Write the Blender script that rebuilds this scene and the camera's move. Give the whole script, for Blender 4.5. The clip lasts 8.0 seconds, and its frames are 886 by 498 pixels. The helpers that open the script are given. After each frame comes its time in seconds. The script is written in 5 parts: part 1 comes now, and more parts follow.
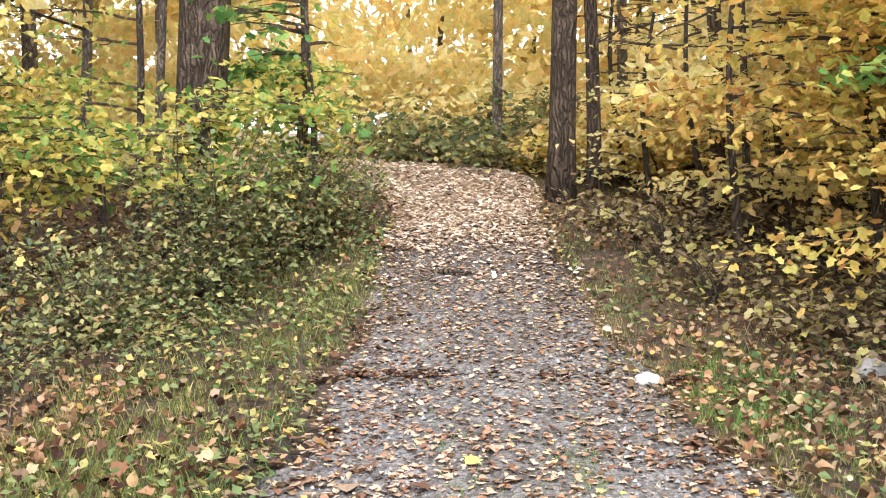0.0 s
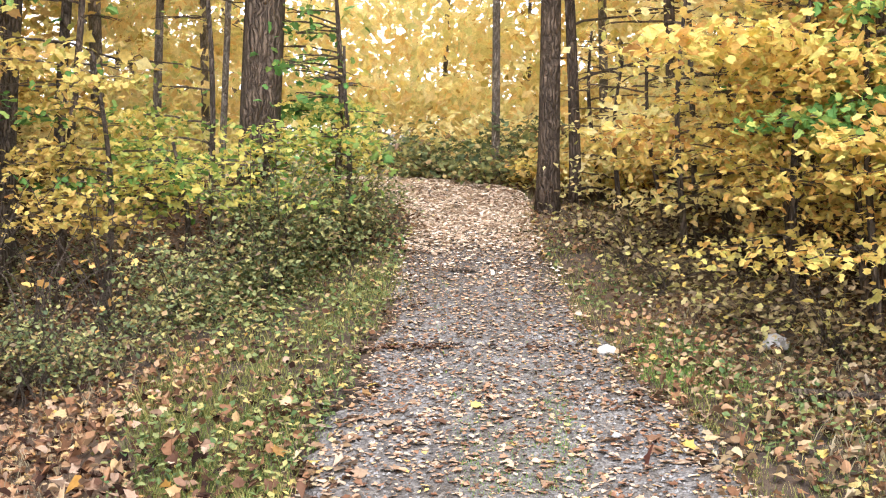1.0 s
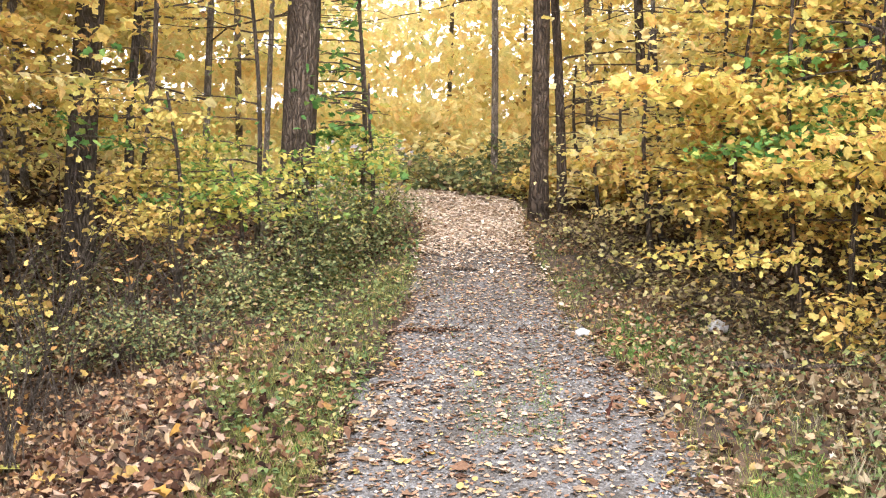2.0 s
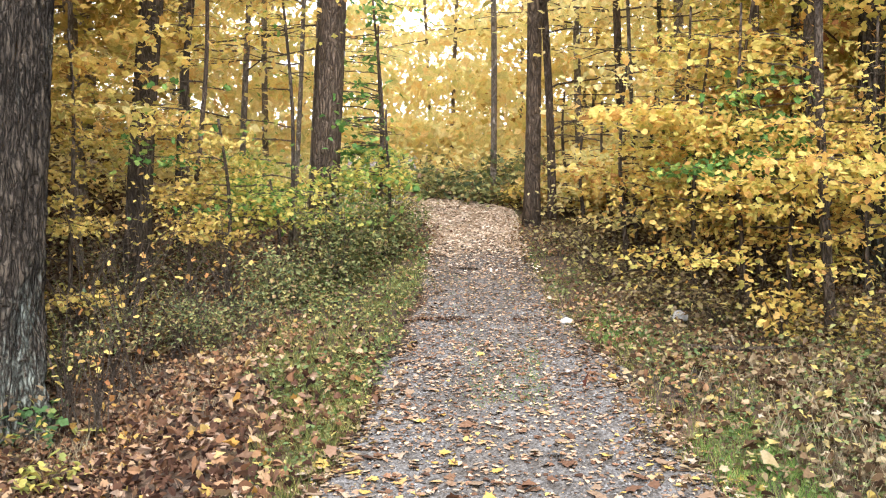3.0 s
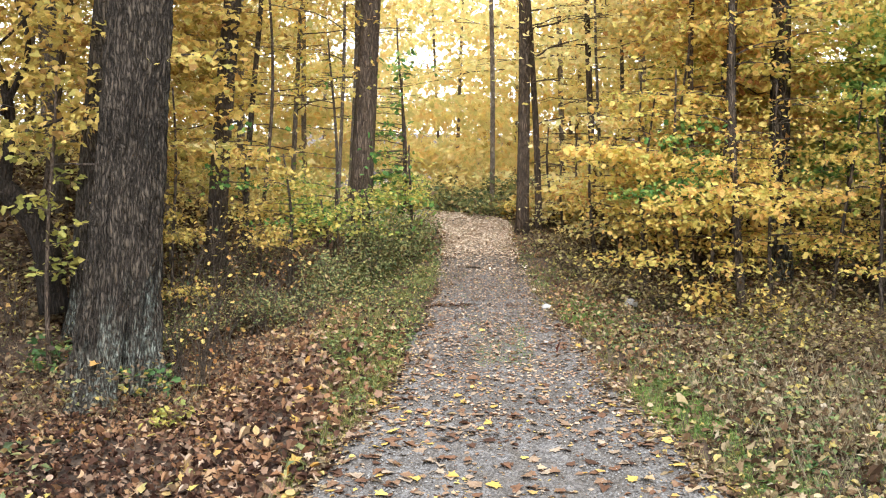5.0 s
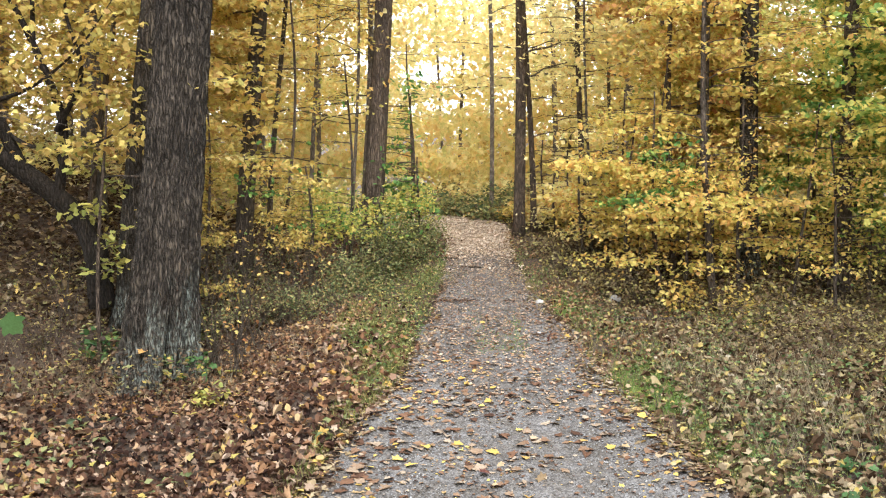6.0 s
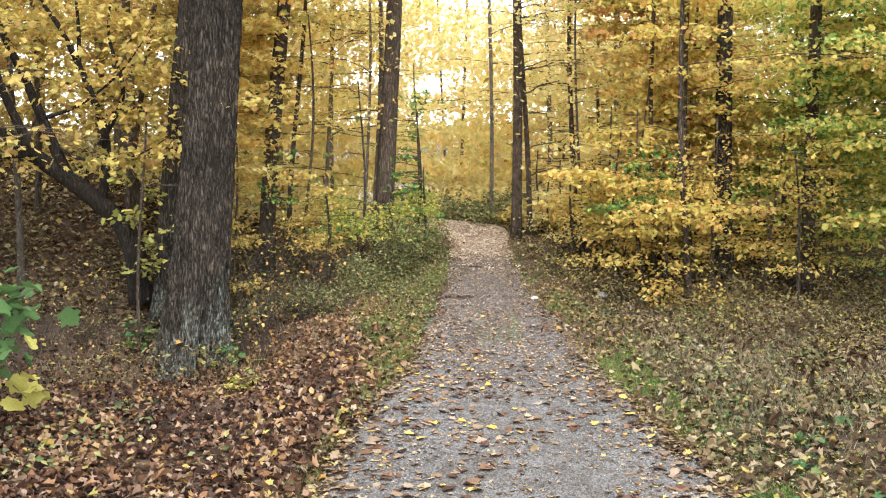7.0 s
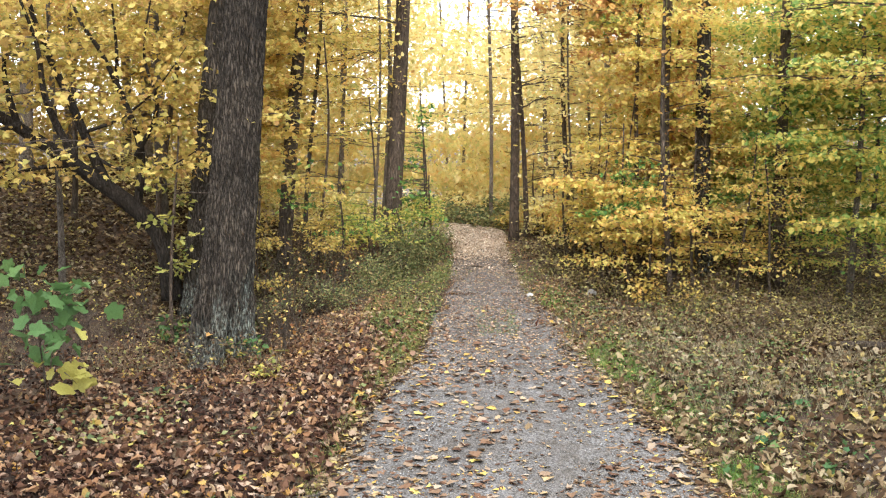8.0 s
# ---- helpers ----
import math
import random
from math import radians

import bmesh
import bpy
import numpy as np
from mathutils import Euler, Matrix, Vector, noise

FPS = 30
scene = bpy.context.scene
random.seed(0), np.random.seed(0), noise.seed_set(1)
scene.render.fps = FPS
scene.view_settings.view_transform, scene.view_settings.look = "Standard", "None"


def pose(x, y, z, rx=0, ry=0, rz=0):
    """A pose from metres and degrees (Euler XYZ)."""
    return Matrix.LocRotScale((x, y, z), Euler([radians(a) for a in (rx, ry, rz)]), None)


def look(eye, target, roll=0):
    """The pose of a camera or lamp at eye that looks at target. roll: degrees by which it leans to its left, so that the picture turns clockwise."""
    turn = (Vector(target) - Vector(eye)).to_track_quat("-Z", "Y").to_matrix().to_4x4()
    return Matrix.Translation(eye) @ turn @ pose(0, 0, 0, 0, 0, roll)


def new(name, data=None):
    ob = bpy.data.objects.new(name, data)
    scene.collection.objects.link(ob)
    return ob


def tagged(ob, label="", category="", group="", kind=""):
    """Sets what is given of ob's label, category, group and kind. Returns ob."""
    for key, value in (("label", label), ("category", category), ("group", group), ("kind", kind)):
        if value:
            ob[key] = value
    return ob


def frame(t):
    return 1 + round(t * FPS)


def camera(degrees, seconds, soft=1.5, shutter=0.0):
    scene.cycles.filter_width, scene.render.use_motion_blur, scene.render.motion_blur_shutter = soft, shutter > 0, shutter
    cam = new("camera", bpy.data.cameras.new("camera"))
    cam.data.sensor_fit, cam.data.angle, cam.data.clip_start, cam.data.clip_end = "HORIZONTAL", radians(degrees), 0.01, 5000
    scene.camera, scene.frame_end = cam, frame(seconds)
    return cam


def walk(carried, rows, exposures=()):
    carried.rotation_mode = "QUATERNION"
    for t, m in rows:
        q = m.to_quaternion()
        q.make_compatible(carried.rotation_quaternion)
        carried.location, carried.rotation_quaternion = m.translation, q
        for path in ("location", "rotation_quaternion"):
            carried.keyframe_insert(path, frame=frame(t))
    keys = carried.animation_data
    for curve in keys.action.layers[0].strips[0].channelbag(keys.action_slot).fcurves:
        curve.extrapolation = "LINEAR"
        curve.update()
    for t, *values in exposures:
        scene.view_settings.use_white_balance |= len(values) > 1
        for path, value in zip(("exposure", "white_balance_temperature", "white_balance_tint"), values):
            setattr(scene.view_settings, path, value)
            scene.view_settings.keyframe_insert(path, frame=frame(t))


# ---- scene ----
cam = camera(40.07, 8.0, soft=1.15)
walk(cam, [
    (0, pose(0.415, 11.381, 1.963, 84.5, 0, 0)),
    (0.1, pose(0.410, 11.239, 1.978, 84.5, 0, 0)),
    (0.25, pose(0.402, 11.025, 2.002, 84.5, 0, 0)),
    (0.5, pose(0.389, 10.670, 2.040, 84.5, 0, 0)),
    (0.75, pose(0.376, 10.314, 2.079, 84.5, 0, 0)),
    (1, pose(0.363, 9.958, 2.118, 84.5, 0, 0)),
    (1.5, pose(0.337, 9.247, 2.195, 84.5, 0, 0)),
    (2, pose(0.311, 8.536, 2.272, 84.5, 0, 0)),
    (2.5, pose(0.285, 7.824, 2.350, 84.5, 0, 0)),
    (3, pose(0.259, 7.113, 2.427, 84.5, 0, 0)),
    (3.5, pose(0.233, 6.402, 2.504, 84.5, 0, 0)),
    (4, pose(0.207, 5.691, 2.582, 84.5, 0, 0)),
    (4.5, pose(0.181, 4.979, 2.659, 84.5, 0, 0)),
    (5, pose(0.156, 4.268, 2.736, 84.5, 0, 0)),
    (5.5, pose(0.130, 3.557, 2.813, 84.5, 0, 0)),
    (6, pose(0.104, 2.845, 2.891, 84.5, 0, 0)),
    (6.5, pose(0.078, 2.134, 2.968, 84.5, 0, 0)),
    (7, pose(0.052, 1.423, 3.045, 84.5, 0, 0)),
    (7.25, pose(0.039, 1.067, 3.084, 84.5, 0, 0)),
    (7.5, pose(0.026, 0.711, 3.123, 84.5, 0, 0)),
    (7.75, pose(0.013, 0.356, 3.161, 84.5, 0, 0)),
    (7.9, pose(0.005, 0.142, 3.185, 84.5, 0, 0)),
    (8, pose(0.000, 0.000, 3.200, 84.5, 0, 0)),
], [(0, 1.56, 5850, 13), (1.5, 1.62, 5900, 14), (3.5, 1.42, 5900, 10), (8, 1.26, 5900, 8)])

# ---- light: bright overcast sky with a weak, wide sun ----
world = bpy.data.worlds.new("overcast")
scene.world = world
world.use_nodes = True
wn, wl = world.node_tree.nodes, world.node_tree.links
bg = wn["Background"]
sky = wn.new("ShaderNodeTexSky")
sky.sky_type, sky.sun_disc = "NISHITA", False
sky.sun_elevation, sky.sun_rotation = radians(50), radians(174)
sky.dust_density, sky.air_density = 4.0, 1.0
veil = wn.new("ShaderNodeMixRGB")
veil.inputs[0].default_value = 0.8
veil.inputs[2].default_value = (11.0, 11.1, 11.4, 1)
wl.new(sky.outputs[0], veil.inputs[1])
wl.new(veil.outputs[0], bg.inputs[0])
bg.inputs[1].default_value = 0.15
sun = new("sun", bpy.data.lights.new("sun", "SUN"))
sun.data.energy, sun.data.angle, sun.data.color = 2.2, radians(40), (1.0, 0.95, 0.88)
sun.matrix_world = look((1, -9, 11), (0, 0, 0))

rng = np.random.default_rng(7)


# ---- materials ----
def node_material(name):
    m = bpy.data.materials.new(name)
    m.use_nodes = True
    nt = m.node_tree
    return m, nt.nodes, nt.links, nt.nodes["Principled BSDF"]


def ramp(nodes, stops, interpolation="LINEAR"):
    r = nodes.new("ShaderNodeValToRGB")
    r.color_ramp.interpolation = interpolation
    el = r.color_ramp.elements
    while len(el) < len(stops):
        el.new(0.5)
    for e, (p, c) in zip(el, stops):
        e.position, e.color = p, (*c, 1)
    return r


def noise_node(nodes, links, scale, detail=4, stretch=(1, 1, 1), rough=0.55):
    tc = nodes.new("ShaderNodeTexCoord")
    mp = nodes.new("ShaderNodeMapping")
    mp.inputs["Scale"].default_value = stretch
    n = nodes.new("ShaderNodeTexNoise")
    n.inputs["Scale"].default_value = scale
    n.inputs["Detail"].default_value = detail
    n.inputs["Roughness"].default_value = rough
    links.new(tc.outputs["Object"], mp.inputs[0])
    links.new(mp.outputs[0], n.inputs["Vector"])
    return n


def mix_rgb(nodes, links, a, b, fac, mode="MIX"):
    m = nodes.new("ShaderNodeMixRGB")
    m.blend_type = mode
    for k, v in ((0, fac), (1, a), (2, b)):
        if isinstance(v, (int, float)):
            m.inputs[k].default_value = v
        elif isinstance(v, tuple):
            m.inputs[k].default_value = (*v, 1)
        else:
            links.new(v, m.inputs[k])
    return m.outputs[0]


def bump(nodes, links, height, bsdf, strength, distance):
    b = nodes.new("ShaderNodeBump")
    b.inputs["Strength"].default_value = strength
    b.inputs["Distance"].default_value = distance
    links.new(height, b.inputs["Height"])
    links.new(b.outputs[0], bsdf.inputs["Normal"])


def leaf_material(name, stops, through_light=0.45, rough=0.55, clump=1.3, vary=0.35, gloss=0.2):
    """Leaf colours, one per leaf, drifting over the crown, with light passing through the blade."""
    m, n, l, p = node_material(name)
    geo = n.new("ShaderNodeNewGeometry")
    drift = noise_node(n, l, clump, 2)
    math_n = n.new("ShaderNodeMath")
    math_n.operation = "MULTIPLY_ADD"
    l.new(drift.outputs[0], math_n.inputs[0])
    math_n.inputs[1].default_value = vary * 2
    math_n.inputs[2].default_value = -vary
    add = n.new("ShaderNodeMath")
    add.operation, add.use_clamp = "ADD", True
    l.new(geo.outputs["Random Per Island"], add.inputs[0])
    l.new(math_n.outputs[0], add.inputs[1])
    r = ramp(n, stops)
    l.new(add.outputs[0], r.inputs[0])
    fleck = noise_node(n, l, 60, 3)
    fr = ramp(n, [(0.3, (0.72, 0.68, 0.6)), (0.65, (1.08, 1.05, 1.0))])
    l.new(fleck.outputs[0], fr.inputs[0])
    col = mix_rgb(n, l, r.outputs[0], fr.outputs[0], 0.7, "MULTIPLY")
    l.new(col, p.inputs["Base Color"])
    p.inputs["Roughness"].default_value = rough
    p.inputs["Specular IOR Level"].default_value = gloss
    t = n.new("ShaderNodeBsdfTranslucent")
    l.new(col, t.inputs[0])
    mx = n.new("ShaderNodeMixShader")
    mx.inputs[0].default_value = through_light
    l.new(p.outputs[0], mx.inputs[1])
    l.new(t.outputs[0], mx.inputs[2])
    l.new(mx.outputs[0], n["Material Output"].inputs[0])
    return m


def bark_material(name, dark, light, lichen=None, scale=1.0, plates=46.0):
    """Bark of long plates between dark furrows, shade added to their colour, with patches of lichen low down if given.
    """
    m, n, l, p = node_material(name)
    tc = n.new("ShaderNodeTexCoord")
    warp = noise_node(n, l, 11 * scale, 4, (1, 1, 0.6))
    shift = mix_rgb(n, l, tc.outputs["Object"], warp.outputs["Color"], 0.08)
    mp = n.new("ShaderNodeMapping")
    mp.inputs["Scale"].default_value = (1, 1, 0.15)
    l.new(shift, mp.inputs[0])
    vo = n.new("ShaderNodeTexVoronoi")
    vo.feature = "DISTANCE_TO_EDGE"
    vo.inputs["Scale"].default_value = plates * scale
    l.new(mp.outputs[0], vo.inputs["Vector"])
    a = noise_node(n, l, 46 * scale, 8, (1, 1, 0.22), 0.72)
    b = noise_node(n, l, 3.0 * scale, 4, (1, 1, 0.6))
    # furrows darkened in colour, since relief and bump shade them too weakly
    edge = ramp(n, [(0.0, (0.22, 0.21, 0.20)), (0.07, (0.42, 0.41, 0.40)), (0.16, (0.85, 0.85, 0.84)), (0.32, (1.12, 1.11, 1.09))])
    l.new(vo.outputs["Distance"], edge.inputs[0])
    r = ramp(n, [(0.25, dark), (0.5, tuple(0.6 * x + 0.4 * y for x, y in zip(dark, light))), (0.72, light)])
    l.new(a.outputs[0], r.inputs[0])
    br = ramp(n, [(0.3, (0.62, 0.6, 0.58)), (0.7, (1.2, 1.17, 1.12))])
    l.new(b.outputs[0], br.inputs[0])
    col = mix_rgb(n, l, r.outputs[0], br.outputs[0], 1.0, "MULTIPLY")
    if lichen:
        c = noise_node(n, l, 30 * scale, 5, (1, 1, 0.6), 0.75)
        cr = ramp(n, [(0.42, (0, 0, 0)), (0.58, (1, 1, 1))])
        l.new(c.outputs[0], cr.inputs[0])
        big = noise_node(n, l, 2.2, 3, (1, 1, 0.45))
        bigr = ramp(n, [(0.62, (0, 0, 0)), (0.80, (0.75, 0.75, 0.75))])
        low = n.new("ShaderNodeSeparateXYZ")
        l.new(tc.outputs["Object"], low.inputs[0])
        lowr = ramp(n, [(0.0, (0.33, 0.33, 0.33)), (1.0, (0, 0, 0))])
        lowm = n.new("ShaderNodeMath")
        lowm.operation = "MULTIPLY"
        lowm.inputs[1].default_value = 0.55
        l.new(low.outputs[2], lowm.inputs[0])
        l.new(lowm.outputs[0], lowr.inputs[0])
        l.new(mix_rgb(n, l, big.outputs[0], lowr.outputs[0], 1.0, "ADD"), bigr.inputs[0])
        col = mix_rgb(n, l, col, lichen, mix_rgb(n, l, cr.outputs[0], bigr.outputs[0], 1.0, "MULTIPLY"))
    col = mix_rgb(n, l, col, edge.outputs[0], 0.9 if lichen else 0.6, "MULTIPLY")
    l.new(col, p.inputs["Base Color"])
    p.inputs["Roughness"].default_value = 0.9
    p.inputs["Specular IOR Level"].default_value = 0.2
    h = mix_rgb(n, l, edge.outputs[0], a.outputs[0], 0.4)
    bump(n, l, h, p, 1.0, 0.05)
    return m


YELLOW = leaf_material("yellow_leaf", [(0.0, (0.50, 0.48, 0.15)), (0.25, (0.76, 0.64, 0.20)), (0.6, (0.84, 0.68, 0.23)), (0.85, (0.78, 0.53, 0.18)), (1.0, (0.46, 0.28, 0.11))], 0.62)
# browner yellow, with the shade of the left side put into the colour
SHADED_OCHRE = leaf_material("shaded_ochre_leaf", [(0.0, (0.34, 0.31, 0.09)), (0.3, (0.56, 0.46, 0.13)), (0.7, (0.62, 0.46, 0.14)), (1.0, (0.36, 0.22, 0.08))], 0.45)
# yellow leaves lightened: haze and glow of the far centre put into the colour
HAZED_YELLOW = leaf_material("hazed_yellow_leaf", [(0.0, (0.68, 0.67, 0.30)), (0.3, (0.88, 0.80, 0.39)), (0.7, (0.92, 0.81, 0.42)), (1.0, (0.85, 0.63, 0.27))], 0.66)
AMBER = leaf_material("amber_leaf", [(0.0, (0.48, 0.48, 0.13)), (0.25, (0.74, 0.64, 0.20)), (0.6, (0.79, 0.63, 0.20)), (0.85, (0.74, 0.48, 0.16)), (1.0, (0.44, 0.25, 0.09))], 0.62)
LIME = leaf_material("green_yellow_leaf", [(0.0, (0.14, 0.28, 0.07)), (0.32, (0.36, 0.45, 0.12)), (0.6, (0.64, 0.60, 0.17)), (1.0, (0.78, 0.61, 0.17))], 0.62)
GREEN = leaf_material("green_leaf", [(0.0, (0.08, 0.20, 0.05)), (0.5, (0.16, 0.32, 0.09)), (0.85, (0.30, 0.42, 0.11)), (1.0, (0.55, 0.55, 0.14))], 0.45)
RUST = leaf_material("rust_leaf", [(0.0, (0.30, 0.13, 0.05)), (0.4, (0.56, 0.31, 0.11)), (0.75, (0.70, 0.46, 0.15)), (1.0, (0.80, 0.60, 0.20))], 0.42)
WEED = leaf_material("weed_leaf", [(0.0, (0.08, 0.11, 0.055)), (0.3, (0.17, 0.21, 0.09)), (0.55, (0.26, 0.28, 0.12)), (0.8, (0.42, 0.39, 0.15)), (0.9, (0.38, 0.26, 0.13)), (1.0, (0.22, 0.155, 0.105))], 0.42)
BRAMBLE = leaf_material("bramble_leaf", [(0.0, (0.06, 0.04, 0.03)), (0.4, (0.15, 0.10, 0.06)), (0.7, (0.24, 0.18, 0.095)), (0.88, (0.23, 0.25, 0.10)), (1.0, (0.48, 0.38, 0.11))], 0.35)
PLANT_GREEN = leaf_material("broad_green_leaf", [(0.0, (0.06, 0.13, 0.05)), (0.6, (0.11, 0.20, 0.07)), (0.85, (0.20, 0.27, 0.08)), (1.0, (0.48, 0.4, 0.08))], 0.4)
PLANT_YELLOW = leaf_material("broad_yellow_leaf", [(0.0, (0.24, 0.28, 0.08)), (0.5, (0.40, 0.38, 0.10)), (1.0, (0.50, 0.43, 0.12))], 0.4)
LITTER = leaf_material("dry_brown_leaf", [(0.0, (0.016, 0.0105, 0.009)), (0.25, (0.042, 0.022, 0.016)), (0.48, (0.085, 0.045, 0.029)), (0.66, (0.145, 0.082, 0.052)), (0.82, (0.225, 0.145, 0.10)), (0.94, (0.37, 0.28, 0.21)), (1.0, (0.32, 0.18, 0.045))], 0.12, 0.85, 2.0, 0.16, 0.05)
TRAIL_LEAF = leaf_material("trail_leaf", [(0.0, (0.0644, 0.0365, 0.026)), (0.22, (0.156, 0.0864, 0.0541)), (0.48, (0.212, 0.142, 0.0936)), (0.7, (0.267, 0.202, 0.146)), (0.82, (0.34, 0.278, 0.213)), (0.92, (0.405, 0.259, 0.0728)), (1.0, (0.515, 0.413, 0.125))], 0.12, 0.85, 2.0, 0.12, 0.05)
LITTER_MIXED = leaf_material("mixed_dry_leaf", [(0.0, (0.034, 0.0216, 0.0137)), (0.25, (0.088, 0.054, 0.0308)), (0.5, (0.155, 0.104, 0.060)), (0.7, (0.24, 0.185, 0.11)), (0.85, (0.33, 0.27, 0.18)), (0.95, (0.37, 0.29, 0.08)), (1.0, (0.40, 0.35, 0.27))], 0.12, 0.85, 2.0, 0.14, 0.05)
PINK_LEAF = leaf_material("faded_leaf", [(0.0, (0.13, 0.066, 0.040)), (0.25, (0.26, 0.15, 0.095)), (0.5, (0.34, 0.235, 0.16)), (0.75, (0.40, 0.30, 0.22)), (0.92, (0.46, 0.36, 0.27)), (1.0, (0.46, 0.31, 0.11))], 0.12, 0.85, 1.5, 0.15, 0.05)
PINK_BROWN = leaf_material("russet_leaf", [(0.0, (0.075, 0.039, 0.023)), (0.3, (0.19, 0.10, 0.054)), (0.6, (0.285, 0.17, 0.095)), (0.85, (0.36, 0.265, 0.165)), (1.0, (0.36, 0.25, 0.075))], 0.12, 0.85, 1.0, 0.2, 0.05)
# dry leaves made pale: the bend's sunlight is put into their colour
SUNLIT_LEAF = leaf_material("sunlit_leaf", [(0.0, (0.34, 0.24, 0.165)), (0.35, (0.54, 0.43, 0.33)), (0.7, (0.67, 0.57, 0.47)), (1.0, (0.74, 0.66, 0.56))], 0.12, 0.85, 1.5, 0.15, 0.05)
STALK = leaf_material("stalk_leaf", [(0.0, (0.15, 0.11, 0.07)), (0.4, (0.31, 0.24, 0.14)), (0.7, (0.40, 0.35, 0.17)), (0.9, (0.48, 0.46, 0.17)), (1.0, (0.70, 0.55, 0.16))], 0.45)
GRASS = leaf_material("grass_blade", [(0.0, (0.075, 0.105, 0.03)), (0.45, (0.17, 0.20, 0.055)), (0.75, (0.29, 0.28, 0.09)), (1.0, (0.42, 0.34, 0.15))], 0.3, 0.5, 1.0, 0.2)
GREEN_GRASS = leaf_material("green_grass_blade", [(0.0, (0.07, 0.16, 0.03)), (0.6, (0.16, 0.29, 0.06)), (1.0, (0.33, 0.38, 0.12))], 0.25, 0.5, 1.0, 0.2)
STRAW = leaf_material("dry_straw", [(0.0, (0.10, 0.075, 0.048)), (0.5, (0.215, 0.18, 0.115)), (1.0, (0.36, 0.32, 0.21))], 0.15, 0.6)
VERGE = leaf_material("verge_weed", [(0.0, (0.06, 0.105, 0.035)), (0.4, (0.13, 0.18, 0.065)), (0.75, (0.24, 0.26, 0.10)), (1.0, (0.42, 0.35, 0.12))], 0.35)
RED_LEAF = leaf_material("red_leaf", [(0.0, (0.08, 0.028, 0.022)), (1.0, (0.11, 0.042, 0.03))], 0.15)

BARK_OAK = bark_material("oak_bark", (0.034, 0.027, 0.021), (0.155, 0.128, 0.10), (0.27, 0.30, 0.26), 1.0, 36.0)
BARK_BROWN = bark_material("brown_bark", (0.075, 0.055, 0.041), (0.22, 0.165, 0.122))
BARK_DARK = bark_material("dark_bark", (0.06, 0.047, 0.037), (0.21, 0.165, 0.128))
# bark of far stems, lightened in colour to stand for haze
BARK_HAZED = bark_material("hazed_bark", (0.24, 0.20, 0.165), (0.42, 0.36, 0.30), None, 1.4)
BARK_GREY = bark_material("grey_bark", (0.13, 0.11, 0.09), (0.31, 0.27, 0.23), None, 1.4)
BARK_BLACKISH = bark_material("blackish_bark", (0.018, 0.014, 0.011), (0.075, 0.058, 0.044))
TWIG = bark_material("twig_bark", (0.11, 0.088, 0.068), (0.31, 0.25, 0.20), None, 2.0)

SOIL, n, l, p = node_material("forest_soil")
s1, s2 = noise_node(n, l, 0.9, 5), noise_node(n, l, 26, 6, rough=0.7)
r1 = ramp(n, [(0.3, (0.030, 0.022, 0.015)), (0.5, (0.065, 0.042, 0.026)), (0.62, (0.11, 0.07, 0.04)), (0.75, (0.06, 0.065, 0.028))])
r2 = ramp(n, [(0.3, (0.4, 0.38, 0.36)), (0.6, (1.2, 1.15, 1.1)), (0.75, (2.0, 1.75, 1.45))])
l.new(s1.outputs[0], r1.inputs[0])
l.new(s2.outputs[0], r2.inputs[0])
l.new(mix_rgb(n, l, r1.outputs[0], r2.outputs[0], 1.0, "MULTIPLY"), p.inputs["Base Color"])
p.inputs["Roughness"].default_value = 0.95
bump(n, l, s2.outputs[0], p, 0.8, 0.03)

GRAVEL, n, l, p = node_material("trail_gravel")
tc = n.new("ShaderNodeTexCoord")
vo = n.new("ShaderNodeTexVoronoi")
vo.inputs["Scale"].default_value = 70
l.new(tc.outputs["Object"], vo.inputs["Vector"])
g1, g2, g3 = noise_node(n, l, 1.3, 5), noise_node(n, l, 90, 4, rough=0.75), noise_node(n, l, 9, 5)
q1 = ramp(n, [(0.2, (0.085, 0.083, 0.083)), (0.5, (0.135, 0.132, 0.132)), (0.8, (0.20, 0.197, 0.197))])
l.new(vo.outputs["Color"], q1.inputs[0])
q2 = ramp(n, [(0.3, (0.62, 0.58, 0.53)), (0.55, (1.0, 0.98, 0.96)), (0.75, (1.15, 1.13, 1.1))])
l.new(g2.outputs[0], q2.inputs[0])
q3 = ramp(n, [(0.35, (0.66, 0.60, 0.52)), (0.6, (1.05, 1.04, 1.03))])
l.new(g3.outputs[0], q3.inputs[0])
q4 = ramp(n, [(0.3, (0.80, 0.77, 0.73)), (0.7, (1.08, 1.07, 1.06))])
l.new(g1.outputs[0], q4.inputs[0])
c = mix_rgb(n, l, q1.outputs[0], q2.outputs[0], 1.0, "MULTIPLY")
c = mix_rgb(n, l, c, q3.outputs[0], 0.8, "MULTIPLY")
l.new(mix_rgb(n, l, c, q4.outputs[0], 1.0, "MULTIPLY"), p.inputs["Base Color"])
p.inputs["Roughness"].default_value = 0.95
p.inputs["Specular IOR Level"].default_value = 0.1
bump(n, l, vo.outputs["Distance"], p, 0.6, 0.02)

PEBBLE, n, l, p = node_material("pebble_stone")
oi = n.new("ShaderNodeNewGeometry")
q = ramp(n, [(0.0, (0.125, 0.118, 0.112)), (0.5, (0.16, 0.154, 0.148)), (0.9, (0.21, 0.203, 0.196)), (1.0, (0.29, 0.28, 0.265))])
l.new(oi.outputs["Random Per Island"], q.inputs[0])
l.new(q.outputs[0], p.inputs["Base Color"])
p.inputs["Roughness"].default_value = 0.85


